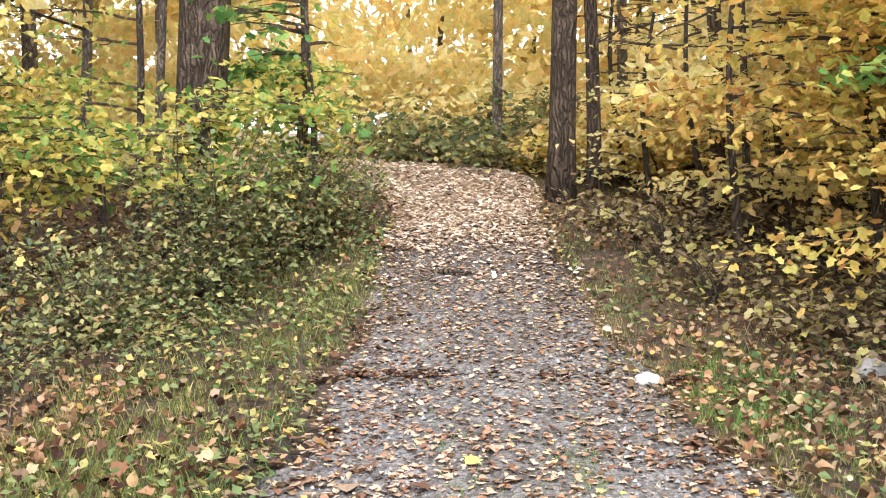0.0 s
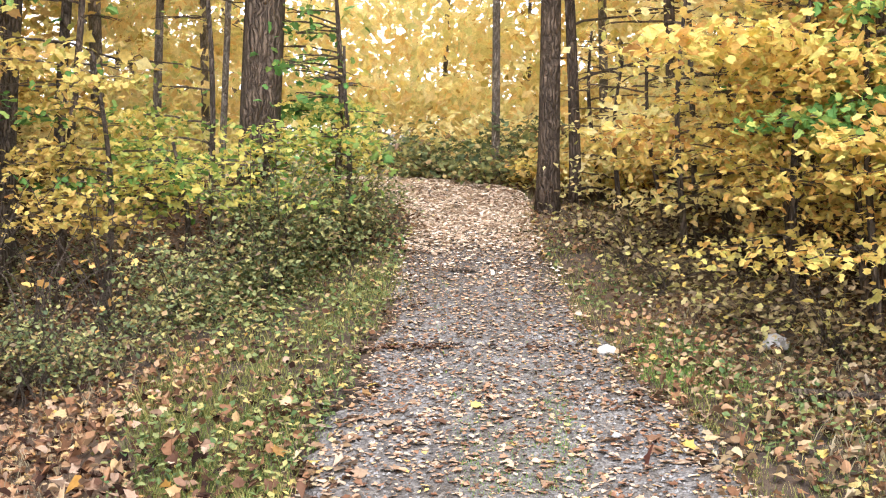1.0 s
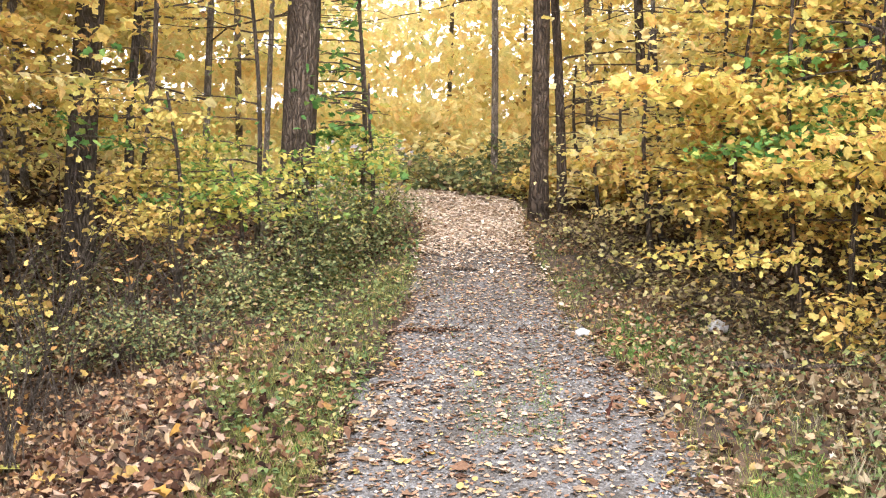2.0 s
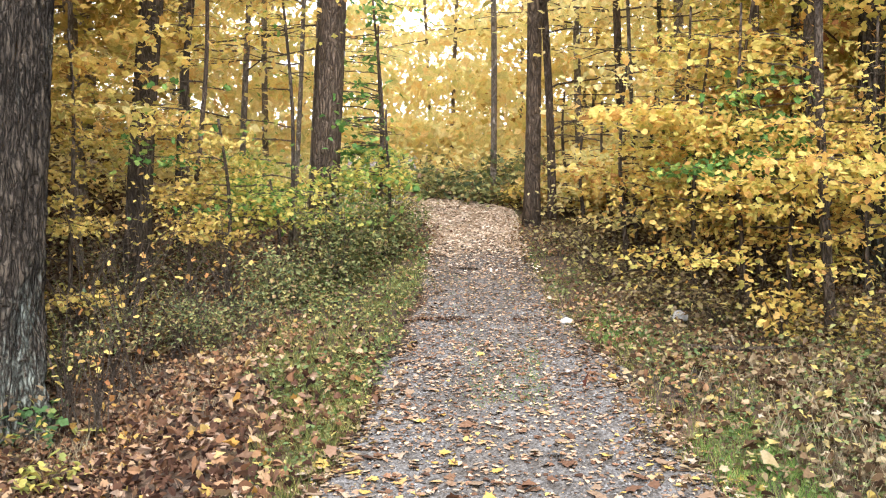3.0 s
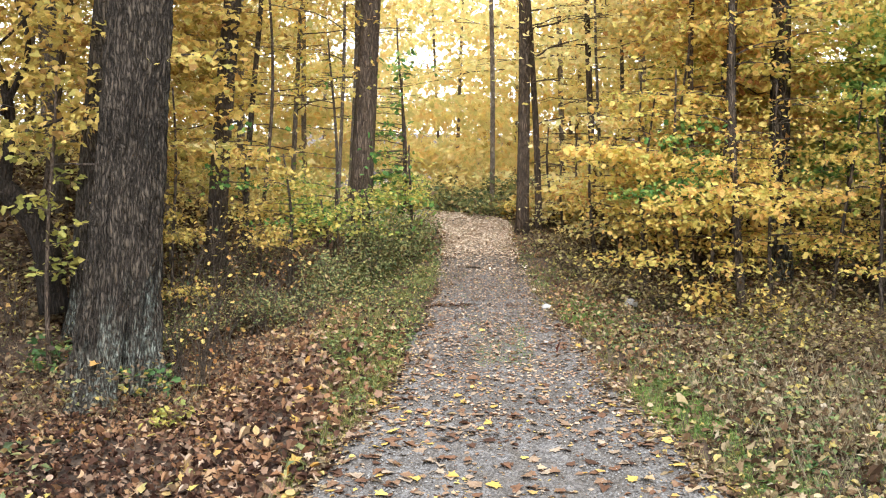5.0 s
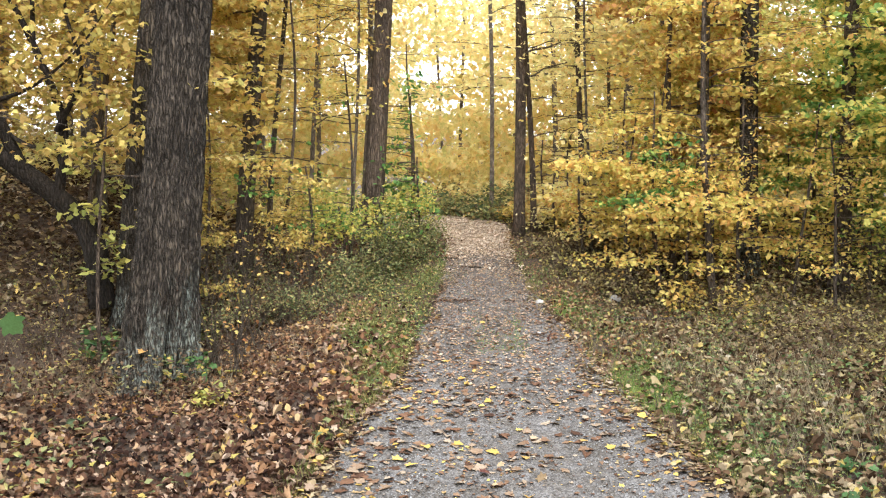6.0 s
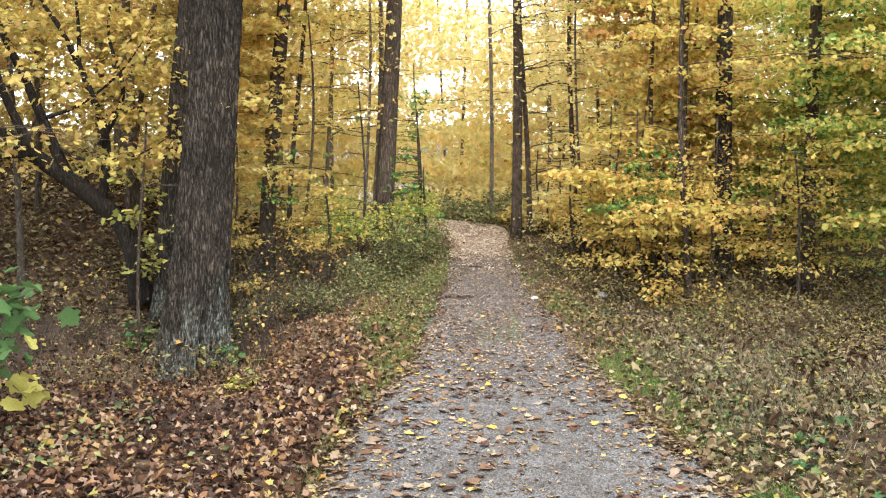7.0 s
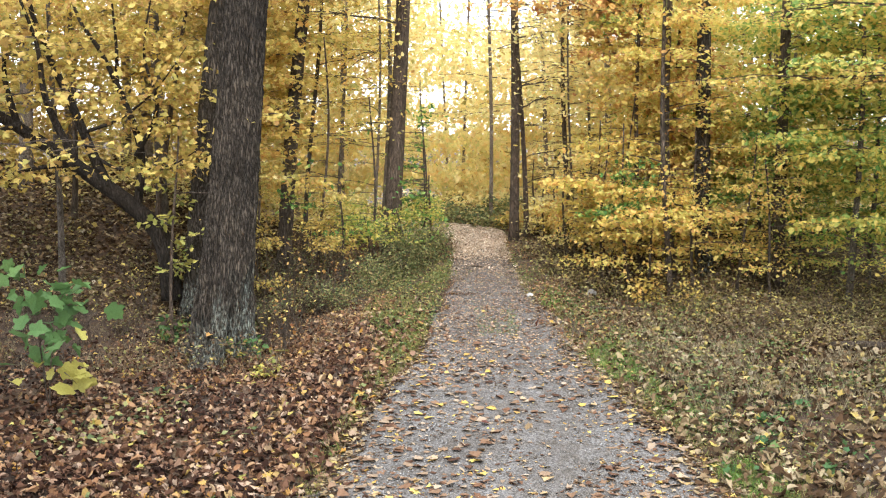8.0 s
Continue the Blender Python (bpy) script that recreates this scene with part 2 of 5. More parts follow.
def rock_material(name, a, b):
    m, n, l, p = node_material(name)
    k = noise_node(n, l, 25, 6, rough=0.7)
    r = ramp(n, [(0.3, a), (0.7, b)])
    l.new(k.outputs[0], r.inputs[0])
    l.new(r.outputs[0], p.inputs["Base Color"])
    p.inputs["Roughness"].default_value = 0.9
    bump(n, l, k.outputs[0], p, 0.6, 0.015)
    return m


WHITE_ROCK = rock_material("white_rock", (0.30, 0.285, 0.26), (0.45, 0.435, 0.40))
GREY_ROCK = rock_material("grey_rock", (0.20, 0.19, 0.18), (0.42, 0.40, 0.38))


# ---- mesh helpers ----
def mesh_from(name, verts, faces_flat, counts, material, smooth=False):
    """A mesh from arrays: vertices, corner indices one after another, corners per face."""
    me = bpy.data.meshes.new(name)
    verts = np.asarray(verts, np.float32)
    me.vertices.add(len(verts))
    me.vertices.foreach_set("co", verts.ravel())
    me.loops.add(len(faces_flat))
    me.loops.foreach_set("vertex_index", np.asarray(faces_flat, np.int32))
    me.polygons.add(len(counts))
    starts = np.concatenate([[0], np.cumsum(counts)[:-1]]).astype(np.int32)
    me.polygons.foreach_set("loop_start", starts)
    me.polygons.foreach_set("use_smooth", np.full(len(counts), smooth))
    me.update(calc_edges=True)
    me.validate()
    me.materials.append(material)
    return me


def part(name, mesh, parent, label=""):
    ob = new(name, mesh)
    ob.parent = parent
    return tagged(ob, label)


def smooth_line(points, steps):
    """A Catmull-Rom line through the points."""
    p = np.asarray(points, float)
    p = np.vstack([2 * p[0] - p[1], p, 2 * p[-1] - p[-2]])
    out = []
    for i in range(1, len(p) - 2):
        for u in np.linspace(0, 1, steps, endpoint=False):
            a, b, c, d = p[i - 1], p[i], p[i + 1], p[i + 2]
            out.append(0.5 * (2 * b + (c - a) * u + (2 * a - 5 * b + 4 * c - d) * u**2 + (3 * b - a - 3 * c + d) * u**3))
    out.append(p[-2])
    return np.array(out)


def tube_arrays(line, radii, sides=8, relief=None):
    """A tapered, closed tube along a line; relief(angle, metres) scales the radius."""
    line, radii = np.asarray(line, float), np.asarray(radii, float)
    k = len(line)
    tang = np.gradient(line, axis=0)
    tang /= np.linalg.norm(tang, axis=1, keepdims=True) + 1e-9
    ref = np.array([1.0, 0.13, 0.07]) if abs(tang[0][0]) < 0.85 else np.array([0.1, 1.0, 0.05])
    u = np.cross(tang, np.broadcast_to(ref, tang.shape))
    u /= np.linalg.norm(u, axis=1, keepdims=True) + 1e-9
    v = np.cross(tang, u)
    ang = np.linspace(0, 2 * np.pi, sides, endpoint=False)
    r = radii[:, None] * np.ones(sides)
    if relief is not None:
        along = np.concatenate([[0], np.cumsum(np.linalg.norm(np.diff(line, axis=0), axis=1))])
        r = r * relief(ang[None, :], along[:, None])
    ring = line[:, None, :] + r[..., None] * (np.cos(ang)[None, :, None] * u[:, None, :] + np.sin(ang)[None, :, None] * v[:, None, :])
    verts = np.vstack([ring.reshape(-1, 3), line[-1:], line[:1]])
    i, j = np.meshgrid(np.arange(k - 1), np.arange(sides), indexing="ij")
    j2 = (j + 1) % sides
    quads = np.stack([i * sides + j, i * sides + j2, (i + 1) * sides + j2, (i + 1) * sides + j], -1).reshape(-1)
    js = np.arange(sides)
    cap = np.stack([(k - 1) * sides + js, (k - 1) * sides + (js + 1) % sides, np.full(sides, k * sides)], -1).reshape(-1)
    foot = np.stack([(js + 1) % sides, js, np.full(sides, k * sides + 1)], -1).reshape(-1)
    counts = np.concatenate([np.full((k - 1) * sides, 4), np.full(2 * sides, 3)])
    return verts, np.concatenate([quads, cap, foot]), counts


def joined(pieces):
    verts, flat, counts, base = [], [], [], 0
    for v, f, c in pieces:
        verts.append(v)
        flat.append(f + base)
        counts.append(c)
        base += len(v)
    return np.vstack(verts), np.concatenate(flat), np.concatenate(counts)


def tube_mesh(name, line, radii, material, sides=8, relief=None):
    return mesh_from(name, *tube_arrays(line, radii, sides, relief), material, True)


def outline(points, fold=0.0):
    """A flat leaf blade with its tip along +x: centre point and rim, lifted at the sides by fold."""
    rim = np.array([(x, y, fold * abs(y) - 0.25 * fold * x) for x, y in points])
    verts = np.vstack([[(0.45, 0, -0.04 * fold)], rim])
    m = len(points)
    tri = np.array([(0, 1 + i, 1 + (i + 1) % m) for i in range(m)])
    return verts, tri.ravel(), np.full(m, 3)


LOBED = outline([(0, 0), (0.10, 0.20), (-0.02, 0.42), (0.25, 0.36), (0.42, 0.62), (0.55, 0.34), (0.70, 0.30), (1.0, 0.0),
                 (0.70, -0.30), (0.55, -0.34), (0.42, -0.62), (0.25, -0.36), (-0.02, -0.42), (0.10, -0.20)], 0.25)
STAR = outline([(0, 0), (0.03, 0.36), (0.30, 0.30), (0.46, 0.52), (0.64, 0.30), (1.0, 0.0), (0.66, -0.26), (0.52, -0.46), (0.32, -0.32), (-0.02, -0.38)], 0.55)
CURLED = outline([(0, 0), (0.20, 0.30), (0.55, 0.38), (0.82, 0.22), (1.0, 0.0), (0.78, -0.27), (0.5, -0.33), (0.18, -0.26)], 0.85)
BROAD = outline([(0, 0), (-0.04, 0.26), (0.10, 0.40), (0.26, 0.34), (0.40, 0.50), (0.58, 0.56), (0.60, 0.32), (0.76, 0.28), (0.84, 0.12), (1.0, 0.0),
                 (0.84, -0.12), (0.76, -0.28), (0.60, -0.32), (0.58, -0.56), (0.40, -0.50), (0.26, -0.34), (0.10, -0.40), (-0.04, -0.26)], 0.3)
OVAL = (np.array([(0, 0, 0), (0.16, 0.40, 0.05), (0.42, 0.24, 0.05), (0.66, 0.36, 0.0), (1.0, 0, -0.10), (0.66, -0.36, 0.0), (0.42, -0.24, 0.05), (0.16, -0.40, 0.05)]),
        np.array([0, 4, 3, 2, 1, 0, 7, 6, 5, 4]), np.full(2, 5))
MAPLE = (np.array([(0, 0, 0), (0.08, 0.22, 0.03), (-0.02, 0.42, 0.02), (0.26, 0.36, 0.08), (0.44, 0.58, 0.02), (0.56, 0.32, 0.06), (1.0, 0.02, -0.10),
                   (0.60, -0.30, 0.06), (0.40, -0.60, 0.0), (0.24, -0.34, 0.08), (0.0, -0.40, 0.03), (0.10, -0.20, 0.03)]), np.arange(12), np.full(1, 12))
DRY = (np.array([(0, 0, 0), (0.25, 0.34, 0.14), (0.62, 0.42, 0.06), (1.0, 0, 0.10), (0.70, -0.36, 0.12), (0.20, -0.40, 0.05)]),
       np.array([0, 3, 2, 1, 0, 5, 4, 3]), np.full(2, 4))
KITE = (np.array([(0, 0, 0), (0.42, 0.34, 0.06), (1.0, 0, -0.06), (0.42, -0.34, 0.06)]), np.array([0, 2, 1, 0, 3, 2]), np.full(2, 3))
BLADE = (np.array([(0, 0.03, 0), (0, -0.03, 0), (0.6, 0.0, 0.10), (1.0, 0, 0.32)]), np.array([0, 1, 2, 0, 2, 3]), np.full(2, 3))
DISC = (np.array([(-0.5, 0, 0), (0, -0.4, 0), (0.5, 0, 0), (0, 0.4, 0), (0.05, 0, 0.42)]), np.array([0, 1, 4, 1, 2, 4, 2, 3, 4, 3, 0, 4]), np.full(4, 3))


def scatter(places, sizes, tilt, shape, yaw=None, curl=0.3, lift=1.0):
    """Many copies of a small shape: tilt is how far each one leans out of the level, in radians."""
    places, sizes = np.asarray(places, float), np.asarray(sizes, float)
    m = len(places)
    tv, tf, tcnt = shape
    yaw = rng.uniform(0, 2 * np.pi, m) if yaw is None else np.asarray(yaw, float)
    pitch, roll = rng.normal(0, 1, m) * tilt, rng.normal(0, 1, m) * tilt
    cy, sy, cp, sp, cr, sr = np.cos(yaw), np.sin(yaw), np.cos(pitch), np.sin(pitch), np.cos(roll), np.sin(roll)
    R = np.empty((m, 3, 3))
    R[:, 0, 0], R[:, 0, 1], R[:, 0, 2] = cy * cp, cy * sp * sr - sy * cr, cy * sp * cr + sy * sr
    R[:, 1, 0], R[:, 1, 1], R[:, 1, 2] = sy * cp, sy * sp * sr + cy * cr, sy * sp * cr - cy * sr
    R[:, 2, 0], R[:, 2, 1], R[:, 2, 2] = -sp, cp * sr, cp * cr
    tmpl = np.repeat(tv[None], m, 0).copy()
    tmpl[:, :, 2] *= lift * (1 + curl * rng.normal(0, 2.5, m))[:, None]
    tmpl[:, :, 1] *= rng.uniform(0.75, 1.15, m)[:, None]
    verts = np.einsum("mij,mkj->mki", R, tmpl) * sizes[:, None, None] + places[:, None, :]
    flat = (tf[None] + (np.arange(m) * len(tv))[:, None]).ravel()
    return verts.reshape(-1, 3), flat, np.tile(tcnt, m)


# ---- the lie of the land ----
def lie(x, y):
    """Height of the ground: level at the foot, a steady climb to a crest, then a slow fall into the woods."""
    x, y = np.asarray(x, float), np.asarray(y, float)
    foot = -0.178 + 0.255 * (np.exp((np.minimum(y, 9.6) - 9.6) / 1.2) - 1)
    climb = -2.219 + 0.2126 * np.clip(y, None, 18.48)
    over = np.clip(y - 18.48, 0, None)
    z = np.where(y < 9.6, foot, climb) + 0.10 * (1 - np.exp(-over / 1.2)) - 0.05 * np.clip(over - 2.5, 0, 40)
    # the bank on the oak's side lies a little lower than the trail
    away = np.clip((-0.7 - x) / 1.5, 0, 1)
    z = z - 0.50 * away * away * (3 - 2 * away) * np.interp(y, [9, 11, 15, 17.3], [0.5, 1, 1, 0])
    # and the wood behind it climbs
    up = np.clip((-2.2 - x) / 3.0, 0, 1)
    z = z + 0.85 * up * up * (3 - 2 * up) * np.interp(y, [14.8, 20, 30], [0, 1, 1.3])
    side = np.clip(np.abs(x - 0.55) - 2.0, 0, 6)
    return z + 0.02 * np.sin(1.7 * x + 0.6 * y) * np.clip(side, 0, 1) + 0.025 * np.sin(0.9 * y + 2.1 * x) * np.clip(side, 0, 1)


TRAIL_Y = [-14, 4, 10.4, 11.2, 11.9, 12.8, 13.6, 14.3, 15.0, 15.6, 16.1, 16.8, 17.4, 17.75, 18.05, 18.35, 18.7, 19.2, 19.8, 21.0]
TRAIL_X = [0.5, 0.6, 0.69, 0.69, 0.66, 0.64, 0.65, 0.66, 0.64, 0.6, 0.57, 0.54, 0.54, 0.54, 0.50, 0.42, 0.0, -0.95, -3.0, -8.0]
TRAIL_W = [2.0, 2.0, 1.98, 1.76, 1.48, 1.24, 1.02, 0.84, 0.68, 0.58, 0.50, 0.42, 0.34, 0.33, 0.38, 0.45, 0.6, 0.85, 1.1, 1.3]


def trail_side(x, y):
    """How far outside the trail's edge a place is; negative on the trail."""
    return np.abs(np.asarray(x) - np.interp(y, TRAIL_Y, TRAIL_X)) - np.interp(y, TRAIL_Y, TRAIL_W)


xs = np.concatenate([[-400, -120, -50, -28], np.arange(-16, 16.01, 0.2), [28, 50, 120, 400]])
ys = np.concatenate([[-400, -120, -40, -20], np.arange(-12, 27.01, 0.2), np.arange(28, 64, 2.0), [80, 150, 500, 1200]])
gx, gy = np.meshgrid(xs, ys)
gz = lie(gx, gy) + rng.normal(0, 0.012, gx.shape) * (trail_side(gx, gy) > 0.1)
a, b = len(ys), len(xs)
i, j = np.meshgrid(np.arange(a - 1), np.arange(b - 1), indexing="ij")
quads = np.stack([i * b + j, i * b + j + 1, (i + 1) * b + j + 1, (i + 1) * b + j], -1).reshape(-1)
ground = new("ground", mesh_from("ground", np.stack([gx, gy, gz], -1).reshape(-1, 3), quads, np.full((a - 1) * (b - 1), 4), SOIL, True))
tagged(ground, "dark woodland soil under a cover of fallen leaves", "ground", kind="structure")

# the gravel trail, a thin crowned bed with wavering edges
ty = np.arange(-13.5, 20.9, 0.06)
cx, hw = np.interp(ty, TRAIL_Y, TRAIL_X), np.interp(ty, TRAIL_Y, TRAIL_W)
cols = np.linspace(-1, 1, 25)
wav = 0.06 * np.sin(3.1 * ty) + 0.05 * np.sin(7.3 * ty + 1) + rng.normal(0, 0.035, len(ty))
tx = cx[:, None] + cols[None] * hw[:, None] + np.abs(cols)[None] ** 4 * np.sign(cols)[None] * wav[:, None] * np.clip(hw, 0, 1)[:, None]
tyy = np.repeat(ty[:, None], 25, 1)
rut = -0.012 * np.exp(-((np.abs(cols) - 0.55) / 0.2) ** 2) + 0.012 * np.exp(-((cols) / 0.3) ** 2)
tz = lie(tx, tyy) + 0.022 + rut[None] + rng.normal(0, 0.004, tx.shape) - 0.05 * (np.abs(cols)[None] > 0.97)
a, b = tx.shape
i, j = np.meshgrid(np.arange(a - 1), np.arange(b - 1), indexing="ij")
quads = np.stack([i * b + j, i * b + j + 1, (i + 1) * b + j + 1, (i + 1) * b + j], -1).reshape(-1)
trail = new("path", mesh_from("path", np.stack([tx, tyy, tz], -1).reshape(-1, 3), quads, np.full((a - 1) * (b - 1), 4), GRAVEL, True))
tagged(trail, "grey gravel forest trail strewn with leaves", "path", kind="structure")


# ---- trees ----
DENSITY = 0.55


def limb_line(start, azimuth, rise, length, droop=0.0, wiggle=0.06):
    s = np.linspace(0, 1, 7)[:, None]
    d = np.array([np.cos(azimuth), np.sin(azimuth), rise])
    d = d / np.linalg.norm(d)
    pts = np.asarray(start) + s * length * d
    pts[:, 2] -= droop * length * s[:, 0] ** 2
    pts[1:] += rng.normal(0, wiggle * length / 3, (6, 3)) * np.array([1, 1, 0.5])
    return pts


def spray(line, count, spread, flat, from_=0.2):
    """Places of leaves round a limb: wide and level, thicker to the tip."""
    u = from_ + (1 - from_) * rng.random(count) ** 0.8
    k = u * (len(line) - 1)
    i = np.clip(k.astype(int), 0, len(line) - 2)
    p = line[i] + (k - i)[:, None] * (line[i + 1] - line[i])
    w = spread * (0.35 + 0.65 * np.sin(np.pi * np.clip(u, 0, 0.95)))
    off = rng.normal(0, 1, (count, 3)) * np.stack([w, w, np.full(count, 0.4 * flat)], 1)
    off[:, 2] -= 0.12 * (off[:, 0] ** 2 + off[:, 1] ** 2) ** 0.5
    return p + off


def tree(name, label, x, y, r, height, lean=(0.0, 0.0), bark=None, leaf=None, limbs=10, low=1.2, high=None, length=1.6,
         leaves=5000, size=0.095, shape=OVAL, spread=0.36, flat=0.07, aim=None, aim_width=3.14, droop=0.12, rise=0.25, flare=0.35, bow=0.06,
         group="trees beside the trail", top=1500, clear=None, mantle=None):
    """A woodland tree: tapered trunk, limbs and a layered crown. low, high: where its limbs leave the trunk."""
    height = min(height, 5.6) if r < 0.06 and y < 18.3 else height
    # yellow crowns far left take the browner copy that carries shade
    leaf = SHADED_OCHRE if leaf is YELLOW and x < -2.4 else leaf
    shape = KITE if shape is OVAL and y > 17.2 else shape
    z0 = float(lie(x, y)) - 0.08
    high = high or height * 0.55
    base = tagged(new(name), label, "tree", group)
    base.location = (x, y, z0)
    s = np.linspace(0, 1, 26)
    line = np.stack([lean[0] * s * height + bow * np.sin(s * 5 + x), lean[1] * s * height + bow * np.cos(s * 4 + y), s * height], 1)
    line -= line[0] * np.array([1, 1, 0])
    radii = r * (1 - 0.72 * s ** 1.1) * (1 + flare * np.exp(-s * height / 0.22)) + 0.004
    ph = rng.uniform(0, 6, 3)

    def rough(a, d):
        return 1 + 0.05 * np.sin(3 * a + ph[0] + 0.8 * d) + 0.03 * np.sin(7 * a + ph[1] + 2.3 * d) + 0.02 * np.sin(5 * d * 3 + ph[2] + a)

    part("trunk", tube_mesh("trunk", line, radii, bark, 14, rough), base)
    near = y > 13.7 and y < 17.8
    size, leaves, top = size * (0.72 if near else 0.95), int(leaves * DENSITY * (1.8 if near else 1)), int(top * 0.4)
    places = []
    for q in range(limbs):
        h = low + (high - low) * (q + rng.random()) / limbs
        k = np.clip(h / height, 0, 1) * 25
        i = min(int(k), 24)
        start = line[i] + (k - i) * (line[i + 1] - line[i])
        az = rng.uniform(0, 2 * np.pi) if aim is None else aim + rng.uniform(-aim_width, aim_width)
        ln = length * rng.uniform(0.6, 1.25) * (1.15 - 0.5 * h / height)
        pts = limb_line(start, az, 0.7 * rise + rng.normal(0, 0.1), ln, droop)
        tip = pts[-1] + (x, y, z0)
        if trail_side(tip[0], tip[1]) < 0.25 and tip[2] < lie(tip[0], tip[1]) + 2.3:
            az += 3.1
            pts = limb_line(start, az, rise, ln, droop)
        r0 = min(0.15 * np.interp(h, s * height, radii) + 0.005, 0.035)
        twigs = []
        pieces = [tube_arrays(smooth_line(pts, 2), np.linspace(r0, 0.003, 13), 5)] if near else [tube_arrays(pts, np.linspace(r0, 0.003, 7), 4)]
        for tw in range(4):
            m = rng.integers(1, 6)
            tl = limb_line(pts[m], az + rng.choice([-1, 1]) * rng.uniform(0.5, 1.1), 0.15, ln * 0.45, 0.2)
            twigs.append(tube_arrays(tl, np.linspace(r0 * 0.35 + 0.002, 0.002, 7), 3))
            places.append(spray(tl, int(leaves / limbs * 0.14), spread * 0.55, flat))
        if not near:
            pieces, twigs = pieces + twigs, []
        bough = part("branch", mesh_from("branch", *joined(pieces), TWIG if r0 < 0.03 else bark, True), base)
        for tw in twigs:
            part("twig", mesh_from("twig", *tw, TWIG, True), bough)
        places.append(spray(pts, int(leaves / limbs * 0.5), spread, flat))
    if height > 6 and top:
        for q in range(8):
            pts = limb_line(line[int(14 + q * 1.3)], rng.uniform(0, 6.28), 0.6, height * 0.22)
            part("branch", tube_mesh("branch", smooth_line(pts, 2), np.linspace(r * 0.25, 0.004, 13), bark, 5), base)
            places.append(spray(pts, top // 8, 0.5, 0.3, 0.3))
    if r < 0.1 and leaves > 1500:
        hs = np.repeat(rng.uniform(0.15, min(high, 5.0) / height, 9), leaves // 90)
        k = (hs * 25).astype(int)
        places.append(line[k] + rng.normal(0, 1, (len(hs), 3)) * (r + 0.3, r + 0.3, 0.05))
    pl = np.vstack(places)
    w = pl + (x, y, z0)
    keep = w[:, 2] > lie(w[:, 0], w[:, 1]) + 0.12
    keep &= ~((np.abs(w[:, 0] - 0.5) < 1.35) & (w[:, 1] < 15.2) & (w[:, 2] < 4.0)) & ~opening(w) & ~by_stem(w)
    keep &= ~((trail_side(w[:, 0], w[:, 1]) < 0.12) & (w[:, 2] < lie(w[:, 0], w[:, 1]) + 1.5))
    if clear is not None:
        keep &= ~clear(w)
    pl = pl[keep]
    if mantle:
        # leafy shoots that wrap the stem
        zs = np.sort(rng.uniform(mantle[0], mantle[1], 12))
        heads = np.stack([np.interp(zs, line[:, 2], line[:, 0]) + rng.normal(0, 0.3, 12), np.interp(zs, line[:, 2], line[:, 1]) - rng.uniform(0.0, 0.5, 12), zs], 1)
        wrap = np.repeat(heads, mantle[2] // 10, 0)
        wrap = wrap + rng.normal(0, 1, wrap.shape) * (0.36, 0.24, 0.05)
        wrap = wrap[~by_stem(wrap + (x, y, z0))]
        pl = np.vstack([pl, wrap])
    part("crown", mesh_from("crown", *scatter(pl, size * rng.uniform(0.6, 1.3, len(pl)), 0.55, shape), leaf), base)
    return base


def sky_gap(w):
    """Thin the crowns high over the trail."""
    return (np.abs(w[:, 0] - 0.045 * w[:, 1]) < 1.1) & (w[:, 2] > 4.4) & (rng.random(len(w)) < 0.9)


STEMS = [(2.90, 15.25, -0.035, 0.09), (3.04, 16.00, -0.02, 0.10), (2.65, 16.12, 0.0, 0.07), (3.53, 16.32, -0.006, 0.14), (4.36, 15.68, -0.005, 0.12), (5.14, 15.26, 0.0, 0.08), (5.51, 15.66, 0.0, 0.07),
         (1.05, 17.88, 0.003, 0.09), (1.24, 18.00, -0.018, 0.06), (1.83, 17.60, 0.0, 0.06)]


def by_stem(w):
    """Leaves close to the trail side of the darker stems, most of which have fallen."""
    near = np.zeros(len(w), bool)
    for x, y, lean, r in STEMS:
        foot = 0.1 + (x + lean * (w[:, 2] - 1.0) - 0.1) * (w[:, 1] - 2.0) / (y - 2.0)
        near |= (np.abs(w[:, 0] - foot) < r) & (w[:, 1] < y) & (w[:, 1] > y - 1.6)
    return near & (rng.random(len(w)) < 0.5)


def opening(w):
    """The gap in the canopy that follows the trail, and the thinned tops of the crowns."""
    s = (w[:, 2] - 1.4) / 11
    fx, fy = w[:, 0] - 1.0 * s, w[:, 1] + 9.0 * s
    over_bend = (fy > 17.2) & (fy < 19.6) & (fx > -2.2) & (fx < 1.6) & (w[:, 2] > 2.3)
    over_trail = (np.abs(fx - 0.6) < 3.0) & (fy > 12.6) & (fy < 17.6) & (w[:, 2] > 2.6)
    above = (fx > -2.2) & (fx < 3.5) & (fy > 12.2) & (fy < 20.5) & (w[:, 2] > 5.3)
    glade = (np.abs(w[:, 0] - 0.3) < 2.3) & (w[:, 1] > 17.1) & (w[:, 1] < 20.0) & (w[:, 2] > 2.6)
    bend = (np.abs(w[:, 0] - 0.3) < 1.1) & (w[:, 1] > 17.3) & (w[:, 1] < 19.6) & (w[:, 2] > 2.0)
    top = (w[:, 2] > 5.3) & (w[:, 1] > 12.5)
    dice = rng.random(len(w))
    return (above & (dice < 0.92)) | (over_bend & (dice < 0.92)) | (over_trail & (dice < 0.6)) | (glade & (dice < 0.6)) | (bend & (dice < 0.8)) | (top & (dice < 0.88))


